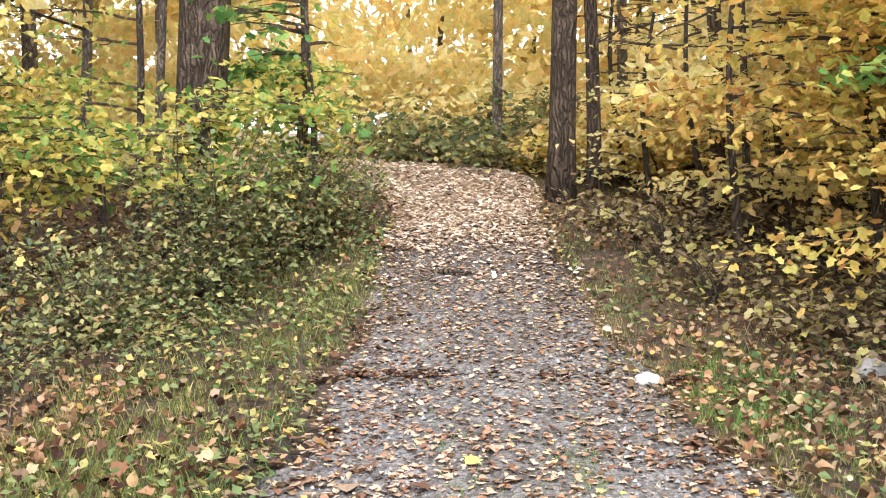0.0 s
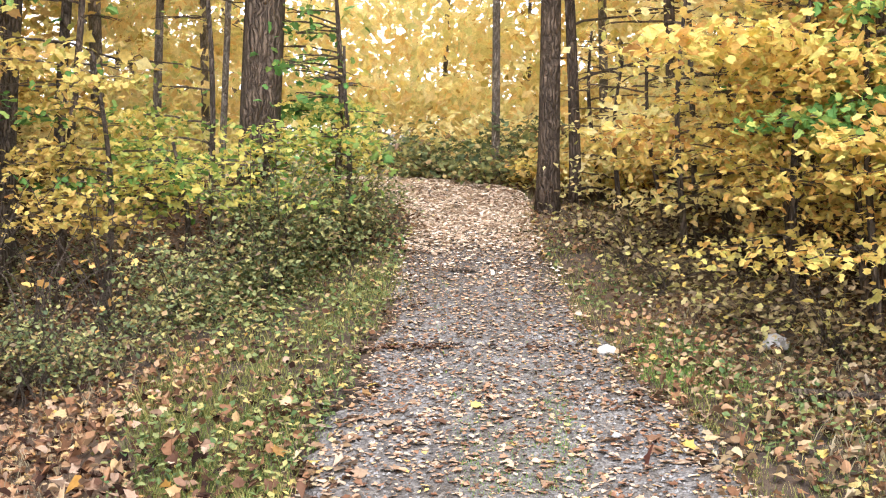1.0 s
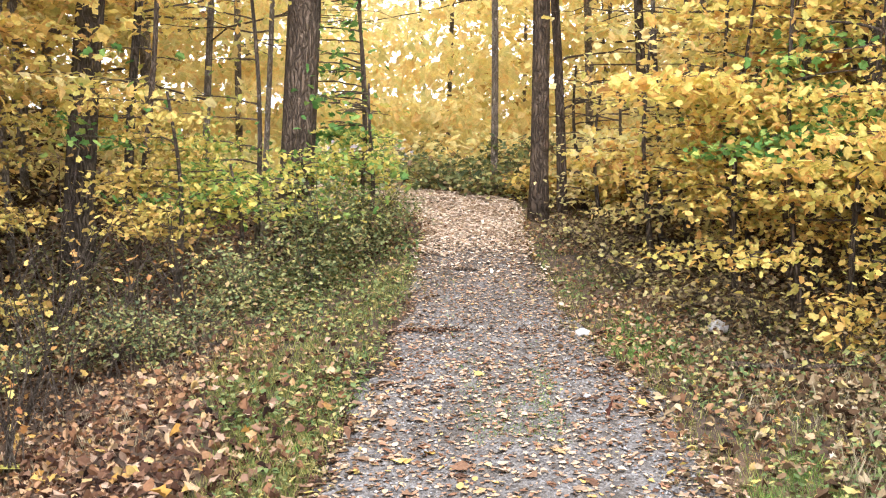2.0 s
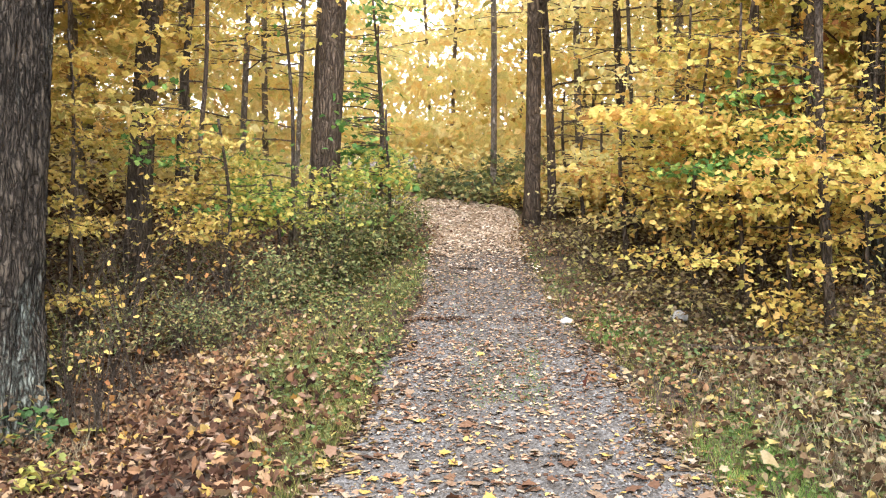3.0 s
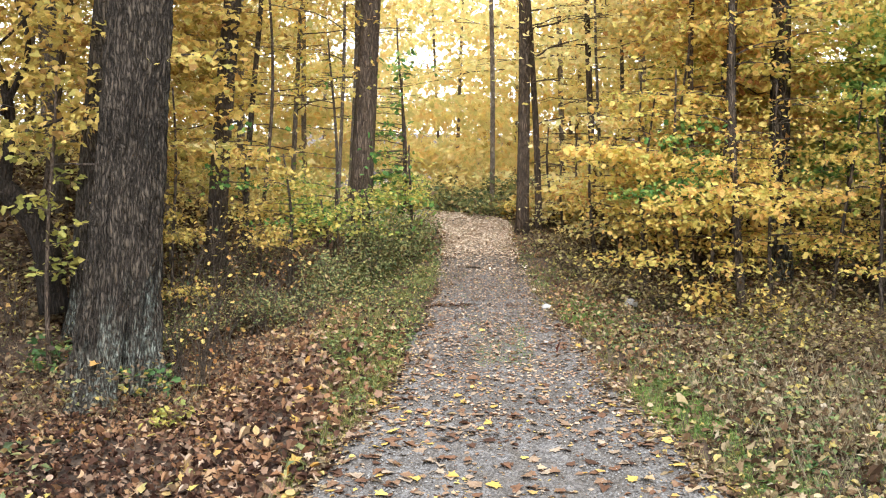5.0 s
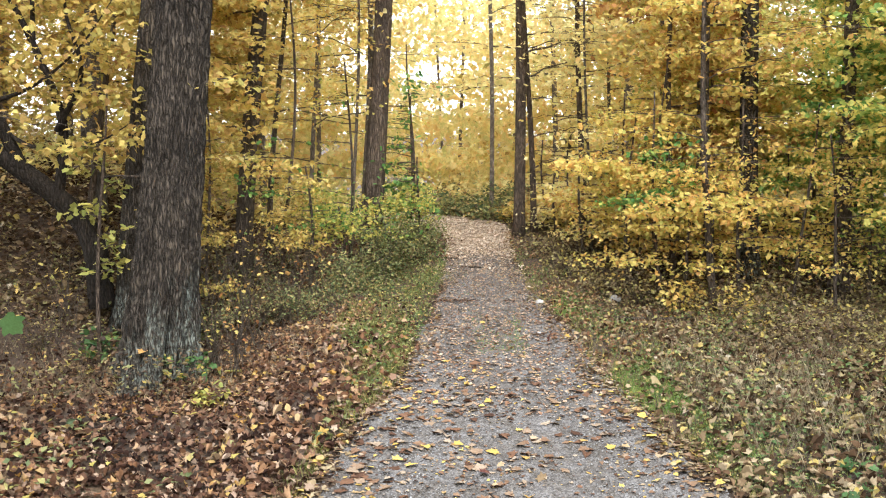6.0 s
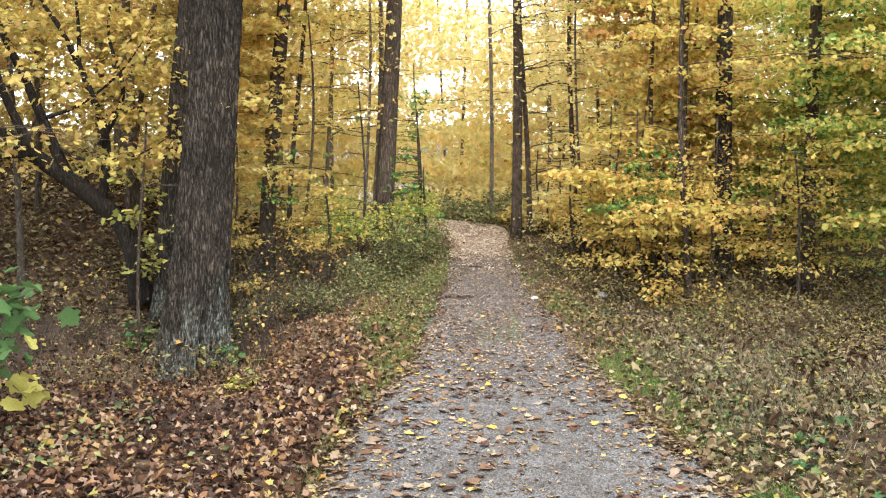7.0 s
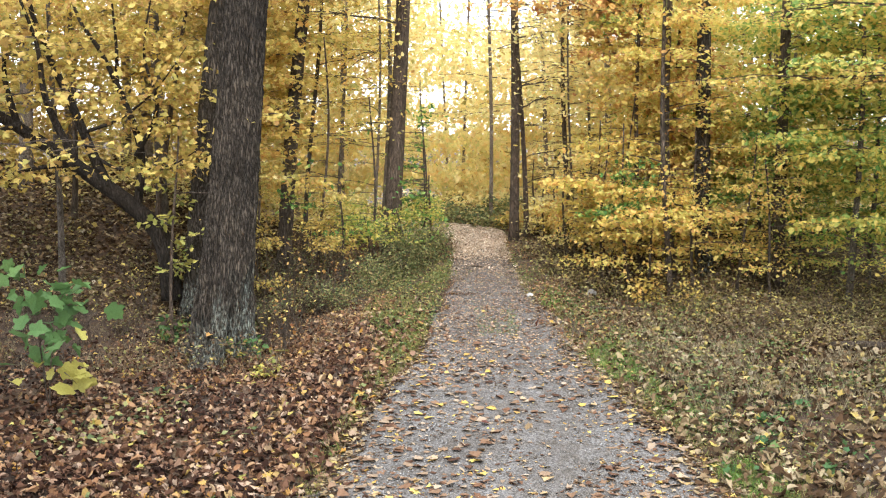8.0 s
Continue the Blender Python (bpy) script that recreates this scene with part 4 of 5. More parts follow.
for x0, x1, y0, mat, lab, m in ((-12, -2.6, 18.6, SHADED_OCHRE, "wood of ochre leaves behind the bank, shade in their colour", 48000), (3.4, 12, 18.6, LIME, "dim wood of green and yellow leaves", 40000), (-3.5, 5.0, 20.1, HAZED_YELLOW, "wood of yellow leaves past the bend, paled for haze", 66000)):
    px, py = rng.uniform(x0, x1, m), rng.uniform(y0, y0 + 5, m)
    pz = lie(px, py) + (0.35 if mat is HAZED_YELLOW else 0.6) + np.floor(rng.random(m) ** (1.5 if mat is HAZED_YELLOW else 1.0) * 9) * 0.62 + 0.35 * np.sin(px * 1.3 + py) + rng.normal(0, 0.08, m)
    ok = np.sin(px * 2.1 + 2 * np.sin(py * 1.1)) + np.sin(pz * 2.9 + px) > (-1.25 if mat is HAZED_YELLOW else -0.7)
    if mat is HAZED_YELLOW:
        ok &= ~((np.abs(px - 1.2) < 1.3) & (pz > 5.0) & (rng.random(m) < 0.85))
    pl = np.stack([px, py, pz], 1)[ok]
    tagged(new("far_woods", mesh_from("far_woods", *scatter(pl, 0.115 * rng.uniform(0.6, 1.3, len(pl)), 0.85 if mat is HAZED_YELLOW else 0.5, KITE), mat)), lab, "woods", kind="stuff")
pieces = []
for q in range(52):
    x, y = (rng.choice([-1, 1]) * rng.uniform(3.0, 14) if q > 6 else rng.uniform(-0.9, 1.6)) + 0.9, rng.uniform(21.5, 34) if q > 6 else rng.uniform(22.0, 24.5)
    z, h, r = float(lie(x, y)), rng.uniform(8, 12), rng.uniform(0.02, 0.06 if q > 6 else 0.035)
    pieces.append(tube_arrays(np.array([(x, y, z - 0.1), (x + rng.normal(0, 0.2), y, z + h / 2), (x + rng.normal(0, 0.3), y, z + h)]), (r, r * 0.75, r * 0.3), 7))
tagged(new("far_trunks", mesh_from("far_trunks", *joined(pieces), BARK_HAZED, True)), "many thin trunks deep in the wood, greyed for haze", "woods", kind="stuff")

# low leafy growth on the floor of the deep wood
m = 32000
px, py = rng.uniform(-10, 10, m), rng.uniform(20.6, 31, m)
pz = lie(px, py) + 3.2 * rng.random(m) ** 1.5 + 0.25 * np.sin(px * 2.1 + py)
ok = (px > 0.5 + rng.normal(0, 0.3, m)) | (px < -3.2)
px, py, pz, m = px[ok], py[ok], pz[ok], ok.sum()
tagged(new("far_undergrowth", mesh_from("far_undergrowth", *scatter(np.stack([px, py, pz], 1), 0.14 * rng.uniform(0.6, 1.3, m), 0.45, KITE), SHADED_OCHRE)), "low yellow-brown growth deep in the wood", "woods", kind="stuff")


# ---- leaf litter, grass and weeds ----
def strewn(m, x0, x1, y0, y1, inside, lift=0.02):
    x, y = rng.uniform(x0, x1, m), rng.uniform(y0, y1, m)
    ok = inside(x, y)
    x, y = x[ok], y[ok]
    return np.stack([x, y, lie(x, y) + lift + 0.008 * rng.random(len(x))], 1)


def on_trail(p):
    """Settle places on the crowned bed of the trail."""
    c = (p[:, 0] - np.interp(p[:, 1], TRAIL_Y, TRAIL_X)) / np.interp(p[:, 1], TRAIL_Y, TRAIL_W)
    p[:, 2] += np.where(np.abs(c) < 1, 0.013 - 0.012 * np.exp(-((np.abs(c) - 0.55) / 0.2) ** 2) + 0.012 * np.exp(-(c / 0.3) ** 2), 0)
    return p


def patch(x, y, k):
    return np.sin(1.9 * x + k) + np.sin(2.3 * y + 1.7 * k) + 0.8 * np.sin(3.7 * x - 2.9 * y + k)


def leaf_scale(y):
    """Oak and maple leaves near the oak, smaller leaves farther along."""
    return np.interp(y, [8.03, 10.51, 12.64, 14.15, 15.49, 16.71, 18.83], [0.125, 0.112, 0.085, 0.062, 0.042, 0.034, 0.034])


def mixed(places, sizes, tilt, curl=0.5, lift=1.0):
    """Lobed and curled dry leaves in one bed."""
    close = (places[:, 1] < 15.2) & (places[:, 1] > 9.5) & (np.abs(places[:, 0]) < 4.6)
    half = rng.random(len(places)) < 0.55
    third = rng.random(len(places)) < 0.4
    groups = ((close & half & third, LOBED, 1.0), (close & half & ~third, STAR, 1.0), (close & ~half, CURLED, 1.2), (~close, DRY, 1.2))
    return joined([scatter(places[g], sizes[g], tilt * k, shape, curl=curl, lift=lift) for g, shape, k in groups])


def stuff(name, label, category, arrays, material):
    return tagged(new(name, mesh_from(name, *arrays, material)), label, category, kind="stuff")


left = strewn(76000, -9, 0.6, 5.0, 18.83, lambda x, y: (rng.random(x.shape) < np.interp(x, [-11, -8, -5.5], [0.03, 0.25, 1]) * np.interp(y, [3, 8.56, 10.05], [0.06, 0.25, 1])) & (trail_side(x, y) > rng.normal(0.12, 0.16, x.shape)) & (x < 0.4) & (rng.random(x.shape) < np.interp(y, [5, 14.15, 15.49, 16.71], [1, 0.95, 0.5, 0.6]) * np.where((trail_side(x, y) < 1.0) & (y > 14.57), 0.45, 1.0)))
left[:, 2] += 0.045 * rng.random(len(left))
stuff("leaf_litter", "deep litter of curled brown and tan leaves", "leaves", mixed(left, leaf_scale(left[:, 1]) * rng.uniform(0.4, 1.05, len(left)), 0.42), LITTER)
tan = strewn(4600, -6.5, 0.4, 9.2, 15.2, lambda x, y: (trail_side(x, y) > 0.1) & (patch(1.3 * x, 1.3 * y, 4) > rng.uniform(-2.5, 1.5, x.shape)), 0.055)
stuff("leaf_litter", "broad tan and russet leaves lying on brown litter", "leaves", mixed(tan, leaf_scale(tan[:, 1]) * rng.uniform(0.75, 1.25, len(tan)), 0.4), PINK_BROWN)
fresh = strewn(190, -6.0, 0.4, 9.2, 15.0, lambda x, y: trail_side(x, y) > 0.1, 0.065)
stuff("leaf_litter", "scattered yellow leaves on brown litter", "leaves", scatter(fresh, leaf_scale(fresh[:, 1]) * rng.uniform(0.6, 1.1, len(fresh)), 0.35, LOBED), AMBER)
right = strewn(66000, 0.6, 11, 3.0, 18.83, lambda x, y: (rng.random(x.shape) < np.interp(x, [5.8, 8, 11], [1, 0.25, 0.03]) * np.interp(y, [3, 8.56, 10.05], [0.06, 0.25, 1])) & (trail_side(x, y) > rng.normal(0.08, 0.14, x.shape)) & (x > 0.8) & (rng.random(x.shape) < 0.72))
right[:, 2] += 0.06 * rng.random(len(right))
stuff("leaf_litter", "litter of tan, yellow and brown leaves among weeds", "leaves", mixed(right, leaf_scale(right[:, 1]) * rng.uniform(0.4, 1.1, len(right)), 0.3), LITTER_MIXED)
thick = strewn(7000, 2.0, 6.5, 12.6, 14.8, lambda x, y: trail_side(x, y) > 0.7, 0.02)
thick[:, 2] += 0.07 * rng.random(len(thick))
stuff("leaf_litter", "thick litter of brown and tan leaves among dry stalks", "leaves", mixed(thick, leaf_scale(thick[:, 1]) * rng.uniform(0.55, 1.15, len(thick)), 0.4), LITTER_MIXED)
verge = strewn(48000, -3.2, 4.2, 13.86, 18.03, lambda x, y: (trail_side(x, y) > rng.normal(0.0, 0.07, x.shape)) & (rng.random(x.shape) < np.interp(y, [14.15, 15.49], [0.4, 1]) * np.where((trail_side(x, y) < 1.2) & (y > 14.2) & (y < 17.0) & (patch(x, y, 8) > -1.0), 0.15, 0.8)))
verge[:, 2] += 0.02 * rng.random(len(verge))
stuff("leaf_litter", "bed of small orange-brown leaves along the trail", "leaves", mixed(verge, leaf_scale(verge[:, 1]) * rng.uniform(0.35, 0.95, len(verge)), 0.35, 0.4), PINK_BROWN)
bank = strewn(30000, -11, -1.6, 15.6, 22.5, lambda x, y: (x < -1.6 - 0.3 * (y - 15.6)) & (trail_side(x, y) > 0.4))
bank[:, 2] += 0.05 * rng.random(len(bank))
stuff("leaf_litter", "brown litter on the rising bank under the trees", "leaves", scatter(bank, 0.085 * rng.uniform(0.5, 1.1, len(bank)), 0.4, DRY, curl=0.4), LITTER_MIXED)
far_litter = strewn(30000, -16, 16, 18.34, 23.70, lambda x, y: (trail_side(x, y) > 0))
stuff("leaf_litter", "thin litter of faded leaves under far trees", "leaves", scatter(far_litter, 0.12 * rng.uniform(0.6, 1.3, len(far_litter)), 0.35, KITE), TRAIL_LEAF)
back_litter = strewn(14000, -15, 15, -14, 19.30, lambda x, y: (trail_side(x, y) > 0) & ((y < 4.5) | (np.abs(x) > 7)))
stuff("leaf_litter", "litter of brown leaves under the trees", "leaves", scatter(back_litter, 0.14 * rng.uniform(0.6, 1.3, len(back_litter)), 0.35, KITE), LITTER)

near = strewn(38000, -1.6, 3.0, -2, 16.71, lambda x, y: (trail_side(x, y) < 0.05) & (rng.random(x.shape) < np.interp(y, [10.05, 13.42, 14.84, 16.71], [1, 1, 0.7, 0.2]) * np.clip(0.38 + 0.24 * patch(2.3 * x, 2.3 * y, 12) + 0.9 * (np.abs(x - 0.6) / np.interp(y, TRAIL_Y, TRAIL_W)) ** 2, 0, 1)), 0.012)
stuff("trail_leaves", "tan, yellow and brown leaves strewn on gravel", "leaves", mixed(on_trail(near), leaf_scale(near[:, 1]) * np.interp(near[:, 1], [13, 14.5], [1, 0.7]) * (0.16 + 0.5 * rng.random(len(near)) ** 2), 0.16, 0.4, 0.45), TRAIL_LEAF)
whole = strewn(5400, -1.6, 3.0, 3, 15.17, lambda x, y: (trail_side(x, y) < 0.1) & (patch(x, y, 2) + 1.6 * (np.abs(x - 0.55) / np.interp(y, TRAIL_Y, TRAIL_W)) > rng.uniform(-1.2, 2.2, x.shape)), 0.014)
stuff("trail_leaves", "flat maple leaves in tan, pink and yellow on gravel", "leaves", scatter(on_trail(whole), np.interp(whole[:, 1], [10.05, 12.64, 15.17], [0.115, 0.09, 0.05]) * rng.uniform(0.65, 1.25, len(whole)), 0.16, LOBED, curl=0.4, lift=0.6), TRAIL_LEAF)
edge = strewn(90000, -2.4, 3.4, 4, 17.82, lambda x, y: np.abs(trail_side(x, y) + 0.05 + 0.06 * patch(x, y, 5)) < rng.normal(0.12, 0.08, x.shape), 0.012)
stuff("trail_leaves", "tan and brown leaves heaped along the trail's edges", "leaves", mixed(on_trail(edge), leaf_scale(edge[:, 1]) * (0.25 + 0.65 * rng.random(len(edge)) ** 1.3), 0.2, 0.4, 0.5), LITTER_MIXED)
mid = strewn(70000, -0.8, 2.0, 12.64, 18.44, lambda x, y: (trail_side(x, y) < -0.02) & (rng.random(x.shape) < np.interp(y, [12.64, 14.15, 15.17, 16.12, 17.1, 17.5, 17.8], [0, 0.25, 0.5, 0.8, 0.95, 0.5, 0.1])), 0.012)
stuff("trail_leaves", "faded pink and orange leaves covering the trail", "leaves", mixed(on_trail(mid), leaf_scale(mid[:, 1]) * (0.2 + 0.5 * rng.random(len(mid)) ** 1.5), 0.16, 0.4, 0.45), PINK_LEAF)
# a dense cover of these pale leaves brightens the bend
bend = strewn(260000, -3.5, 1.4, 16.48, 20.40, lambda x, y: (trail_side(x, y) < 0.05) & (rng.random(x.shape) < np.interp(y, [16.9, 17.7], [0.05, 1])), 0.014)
stuff("trail_leaves", "pale leaves on the bend of the trail, sunlight in their colour", "leaves", scatter(on_trail(bend), 0.034 * rng.uniform(0.5, 1.2, len(bend)), 0.2, KITE), SUNLIT_LEAF)
bar = strewn(2600, -0.6, 1.9, 15.46, 15.66, lambda x, y: (trail_side(x, y) < 0.1) & (np.abs(y - 15.56 - 0.03 * np.sin(4 * x)) < 0.035) & (np.sin(5 * x) + np.sin(11 * x) > -0.9), 0.022)
stuff("trail_leaves", "thin line of dark leaves across the trail", "leaves", scatter(bar, 0.03 * rng.uniform(0.4, 1.1, len(bar)), 0.15, DRY), LITTER)
peb = strewn(32000, -1.6, 3.0, 4, 15.81, lambda x, y: trail_side(x, y) < -0.03, 0.012)
stuff("gravel", "grey crushed gravel", "gravel", scatter(peb, 0.021 * rng.uniform(0.4, 1.3, len(peb)), 0.25, DISC, curl=0.1), PEBBLE)

# grass: tufts along both edges of the trail, a thin strip on its crown
def tufts(count, inside, x0, x1, y0, y1, blades, height, material, name, label):
    c = strewn(count, x0, x1, y0, y1, inside, 0.0)
    pts = np.repeat(c, blades, 0)
    pts[:, :2] += rng.normal(0, 0.035, (len(pts), 2))
    height = height * np.interp(pts[:, 1], [10.96, 14.15, 16.12], [1, 0.75, 0.5])
    v, f, k = scatter(pts, height * rng.uniform(0.4, 1.25, len(pts)), 0.25, BLADE)
    # stand the blades up from lying along their length
    tip = v.reshape(len(pts), 4, 3)
    d = tip - pts[:, None]
    ln = np.linalg.norm(d[:, :, :2], axis=2)
    tip[:, :, :2] = pts[:, None, :2] + d[:, :, :2] * 0.26
    tip[:, :, 2] = pts[:, None, 2] + ln * (0.95 - 0.25 * ln / (height[:, None] + 1e-6)) - 0.01
    side = rng.normal(0, 1, (len(pts), 2))
    side /= np.linalg.norm(side, axis=1, keepdims=True)
    wide = (0.0016 + 0.014 * height * rng.random(len(pts)))[:, None]
    tip[:, 0, :2], tip[:, 1, :2] = pts[:, :2] + side * wide, pts[:, :2] - side * wide
    stuff(name, label, "grass", (tip.reshape(-1, 3), f, k), material)


def left_edge(x, y):
    s = trail_side(x, y)
    return (x < 0.55) & (s > -0.04 - 0.06 * patch(x, y, 5)) & (s < np.interp(y, [10.05, 12.64, 14.15, 15.17, 16.12, 17.82], [0.22, 0.28, 0.5, 0.95, 1.05, 0.6])) & (rng.random(x.shape) < np.interp(y, [5, 12.24, 13.42, 14.50], [0.08, 0.14, 0.4, 1.0]))


def right_edge(x, y):
    s = trail_side(x, y)
    return (x > 0.55) & (s > -0.04 - 0.06 * patch(x, y, 5)) & (s < 1.4) & (rng.random(x.shape) < np.exp(-np.abs(s) * 1.3) * np.interp(y, [5, 11.83, 14.84], [0.35, 0.6, 1.0]))


tufts(34000, lambda x, y: left_edge(x, y) & (rng.random(x.shape) < np.clip(0.55 + 0.4 * patch(x, y, 4), 0.12, 1)), -2.6, 0.6, 9.07, 18.08, 12, 0.14, GRASS, "grass", "short olive grass along the trail's edge")
tufts(14000, right_edge, 0.6, 5, 8.03, 18.34, 11, 0.12, GRASS, "grass", "short olive grass along the trail's edge")
tufts(9000, lambda x, y: (x > 0.6) & (trail_side(x, y) > -0.05) & (trail_side(x, y) < 0.45) & (patch(x, y, 9) > np.interp(y, [10.96, 13.42, 14.50], [0.8, 0.4, -0.2])), 0.9, 3.2, 10.05, 16.71, 12, 0.11, GREEN_GRASS, "grass", "fresh green grass tufts beside the gravel")
tufts(4200, lambda x, y: (x < 0.5) & (trail_side(x, y) > 0.0) & (trail_side(x, y) < 0.9) & (patch(x, y, 7) > np.interp(y, [10.96, 13.79], [1.4, 0.2])), -2.4, 0.4, 10.05, 16.71, 12, 0.10, GREEN_GRASS, "grass", "fresh green grass tufts beside the gravel")
tufts(8500, lambda x, y: (np.abs(x - np.interp(y, TRAIL_Y, TRAIL_X)) < 0.22) & (rng.random(x.shape) < np.clip(0.5 + 0.5 * patch(x, y, 3), 0.1, 1)), 0.2, 1.0, 14.15, 16.65, 10, 0.085, GREEN_GRASS, "grass", "thin grass on the crown of the trail")
tufts(7000, lambda x, y: (patch(x, y, 10) > -1.4) & (trail_side(x, y) > 0.45) & (rng.random(x.shape) < np.exp(-((x - 3.6) / 1.4) ** 2 - ((y - 13.5) / 1.0) ** 2) * 1.2), 1.4, 6.2, 9.66, 14.97, 9, 0.26, STRAW, "dry_grass", "dry straw-coloured grass stalks")
tufts(900, lambda x, y: (trail_side(x, y) > 0.3), 1.3, 5.5, 14.29, 16.12, 6, 0.2, STRAW, "dry_grass", "dry brown stalks under saplings")
tufts(900, lambda x, y: (trail_side(x, y) > 0.9), -6, -0.6, 14.29, 16.42, 7, 0.22, STRAW, "dry_grass", "dry brown stalks on the bank")


# weeds: low leafy cover
def weeds(count, inside, x0, x1, y0, y1, size, height, material, name, label, shape=KITE):
    p = strewn(count, x0, x1, y0, y1, inside, 0.02)
    p[:, 2] += height * rng.random(len(p)) ** 1.6
    stuff(name, label, "weeds", scatter(p, size * rng.uniform(0.5, 1.3, len(p)), 0.45, shape), material)


weeds(16000, lambda x, y: (trail_side(x, y) > 0.25) & (patch(x, y, 1) > -0.6), -7.5, -2.2, 14.15, 17.55, 0.055, 0.4, BRAMBLE, "brambles", "brown tangled brambles on the bank")
weeds(34000, lambda x, y: (trail_side(x, y) > 0.25) & (patch(x, y, 1) > -0.4) & (x > -2.6 + rng.normal(0, 0.3, x.shape)) & (y > 15.24 + rng.normal(0, 0.3, x.shape)) & (trail_side(x, y) > 0.5 + 0.15 * patch(x, y, 6)), -3.4, 0.3, 14.07, 17.55, 0.030, 0.22, WEED, "weeds", "low green and brown weeds on the bank")
weeds(3600, lambda x, y: (trail_side(x, y) > 0.05) & (patch(x, y, 2) > 0.7), -5.5, -0.4, 9.07, 13.86, 0.08, 0.12, WEED, "weeds", "small green weeds among brown leaves")
weeds(20000, lambda x, y: (trail_side(x, y) > 0.12) & (patch(x, y, 3) > -0.4), 0.9, 6, 9.07, 15.81, 0.034, 0.07, VERGE, "weeds", "small green weeds on the verge")
weeds(11000, lambda x, y: (trail_side(x, y) > 0.5) & (patch(x, y, 4) > -0.8), 1.0, 7.5, 14.97, 17.55, 0.04, 0.22, STALK, "weeds", "dry brown weeds below the saplings")
weeds(12000, lambda x, y: (patch(x, y, 6) > -0.9), 2.6, 7.5, 13.64, 15.75, 0.04, 0.2, STALK, "weeds", "dry brown weeds and stalks behind the verge")
# undergrowth given dark leaves to stand for the shade below the saplings
weeds(13000, lambda x, y: (patch(x, y, 9) > -1.2) & (x > 2.9 + rng.normal(0, 0.3, x.shape)), 2.2, 7.2, 13.9, 15.7, 0.05, 0.42, BRAMBLE, "brambles", "tangled undergrowth beneath the saplings, dark leaves for the shade")
weeds(7000, lambda x, y: (patch(x, y, 2) > -0.2) & (trail_side(x, y) > 0.6), 2.0, 6.4, 12.4, 15.0, 0.045, 0.16, VERGE, "weeds", "green weeds among thick litter on the verge")
# cover at the bend takes the leaf colour that carries haze
weeds(14000, lambda x, y: trail_side(x, y) > 0.15, -6, 7, 18.13, 19.97, 0.08, 0.5, HAZED_YELLOW, "weeds", "low leafy cover round the bend, paled for haze")


weeds(15000, lambda x, y: (trail_side(x, y) > 0.0) & (trail_side(x, y) < np.interp(y, [13.2, 14.6, 16, 17.4], [0.25, 0.9, 1.1, 0.5])) & (patch(2 * x, 2 * y, 2) > -0.6), -2.2, 0.5, 13.2, 17.4, 0.034, 0.09, VERGE, "weeds", "low green weeds along the trail's edge", KITE)
weeds(12000, lambda x, y: (trail_side(x, y) > 0.0) & (trail_side(x, y) < 0.7) & (patch(2 * x, 2 * y, 5) > -0.2), 0.7, 3.4, 11.5, 17.2, 0.034, 0.08, VERGE, "weeds", "low green weeds along the trail's edge", KITE)


# bushes
def bush(label, x, y, radius, height, stems, leaves, size, material, name="bush", shape=OVAL, group="bushes on the bank", thick=0.0045):
    z0 = float(lie(x, y)) - 0.03
    base = tagged(new(name), label, "bush", group)
    base.location = (x, y, z0)
    pieces, places = [], []
    for q in range(stems):
        az, out = rng.uniform(0, 6.28), radius * rng.uniform(0.3, 1.0)
        pts = smooth_line([(0.16 * radius * math.cos(az * 3), 0.16 * radius * math.sin(az * 3), 0), (0.3 * out * math.cos(az), 0.3 * out * math.sin(az), height * rng.uniform(0.35, 0.6)),
                           (out * math.cos(az + rng.normal(0, 0.3)), out * math.sin(az + rng.normal(0, 0.3)), height * rng.uniform(0.6, 1.1))], 5)
        part("stem", tube_mesh("stem", pts, np.linspace(thick, 0.0015, len(pts)), TWIG, 4), base)
        if leaves:
            places.append(spray(pts, leaves // stems, 0.12, 0.08, 0.15))
    if leaves:
        pl = np.vstack(places)
        pl = pl[pl[:, 2] > 0.03]
        part("foliage", mesh_from("foliage", *scatter(pl, size * rng.uniform(0.5, 1.3, len(pl)), 0.5, shape), material), base)
    return base


for x, y, r, h, lf, mt in ((-0.37, 16.83, 0.40, 0.65, 2400, WEED), (-0.55, 16.30, 0.5, 0.85, 2600, WEED), (-0.19, 17.33, 0.35, 0.5, 1800, WEED), (-0.96, 15.93, 0.55, 0.9, 2400, WEED), (-1.34, 15.49, 0.5, 0.8, 1800, WEED),
                          (-1.79, 15.68, 0.6, 0.9, 1200, WEED), (-2.38, 15.43, 0.6, 0.9, 1600, WEED), (-2.95, 15.87, 0.6, 1.0, 1300, BRAMBLE), (-4.07, 15.24, 0.6, 0.8, 1100, BRAMBLE), (-4.85, 15.49, 0.7, 0.9, 1200, BRAMBLE), (-5.90, 14.97, 0.7, 0.9, 1000, BRAMBLE)):
    bush("rank green bush with small leaves on the bank" if mt is not BRAMBLE else "brown tangled bramble bush on the bank", x, y, r, h * (0.9 if y > 16.2 else 0.6), 16, int(lf * (1.2 if y > 16.2 else 0.7)), 0.03, mt, shape=KITE)
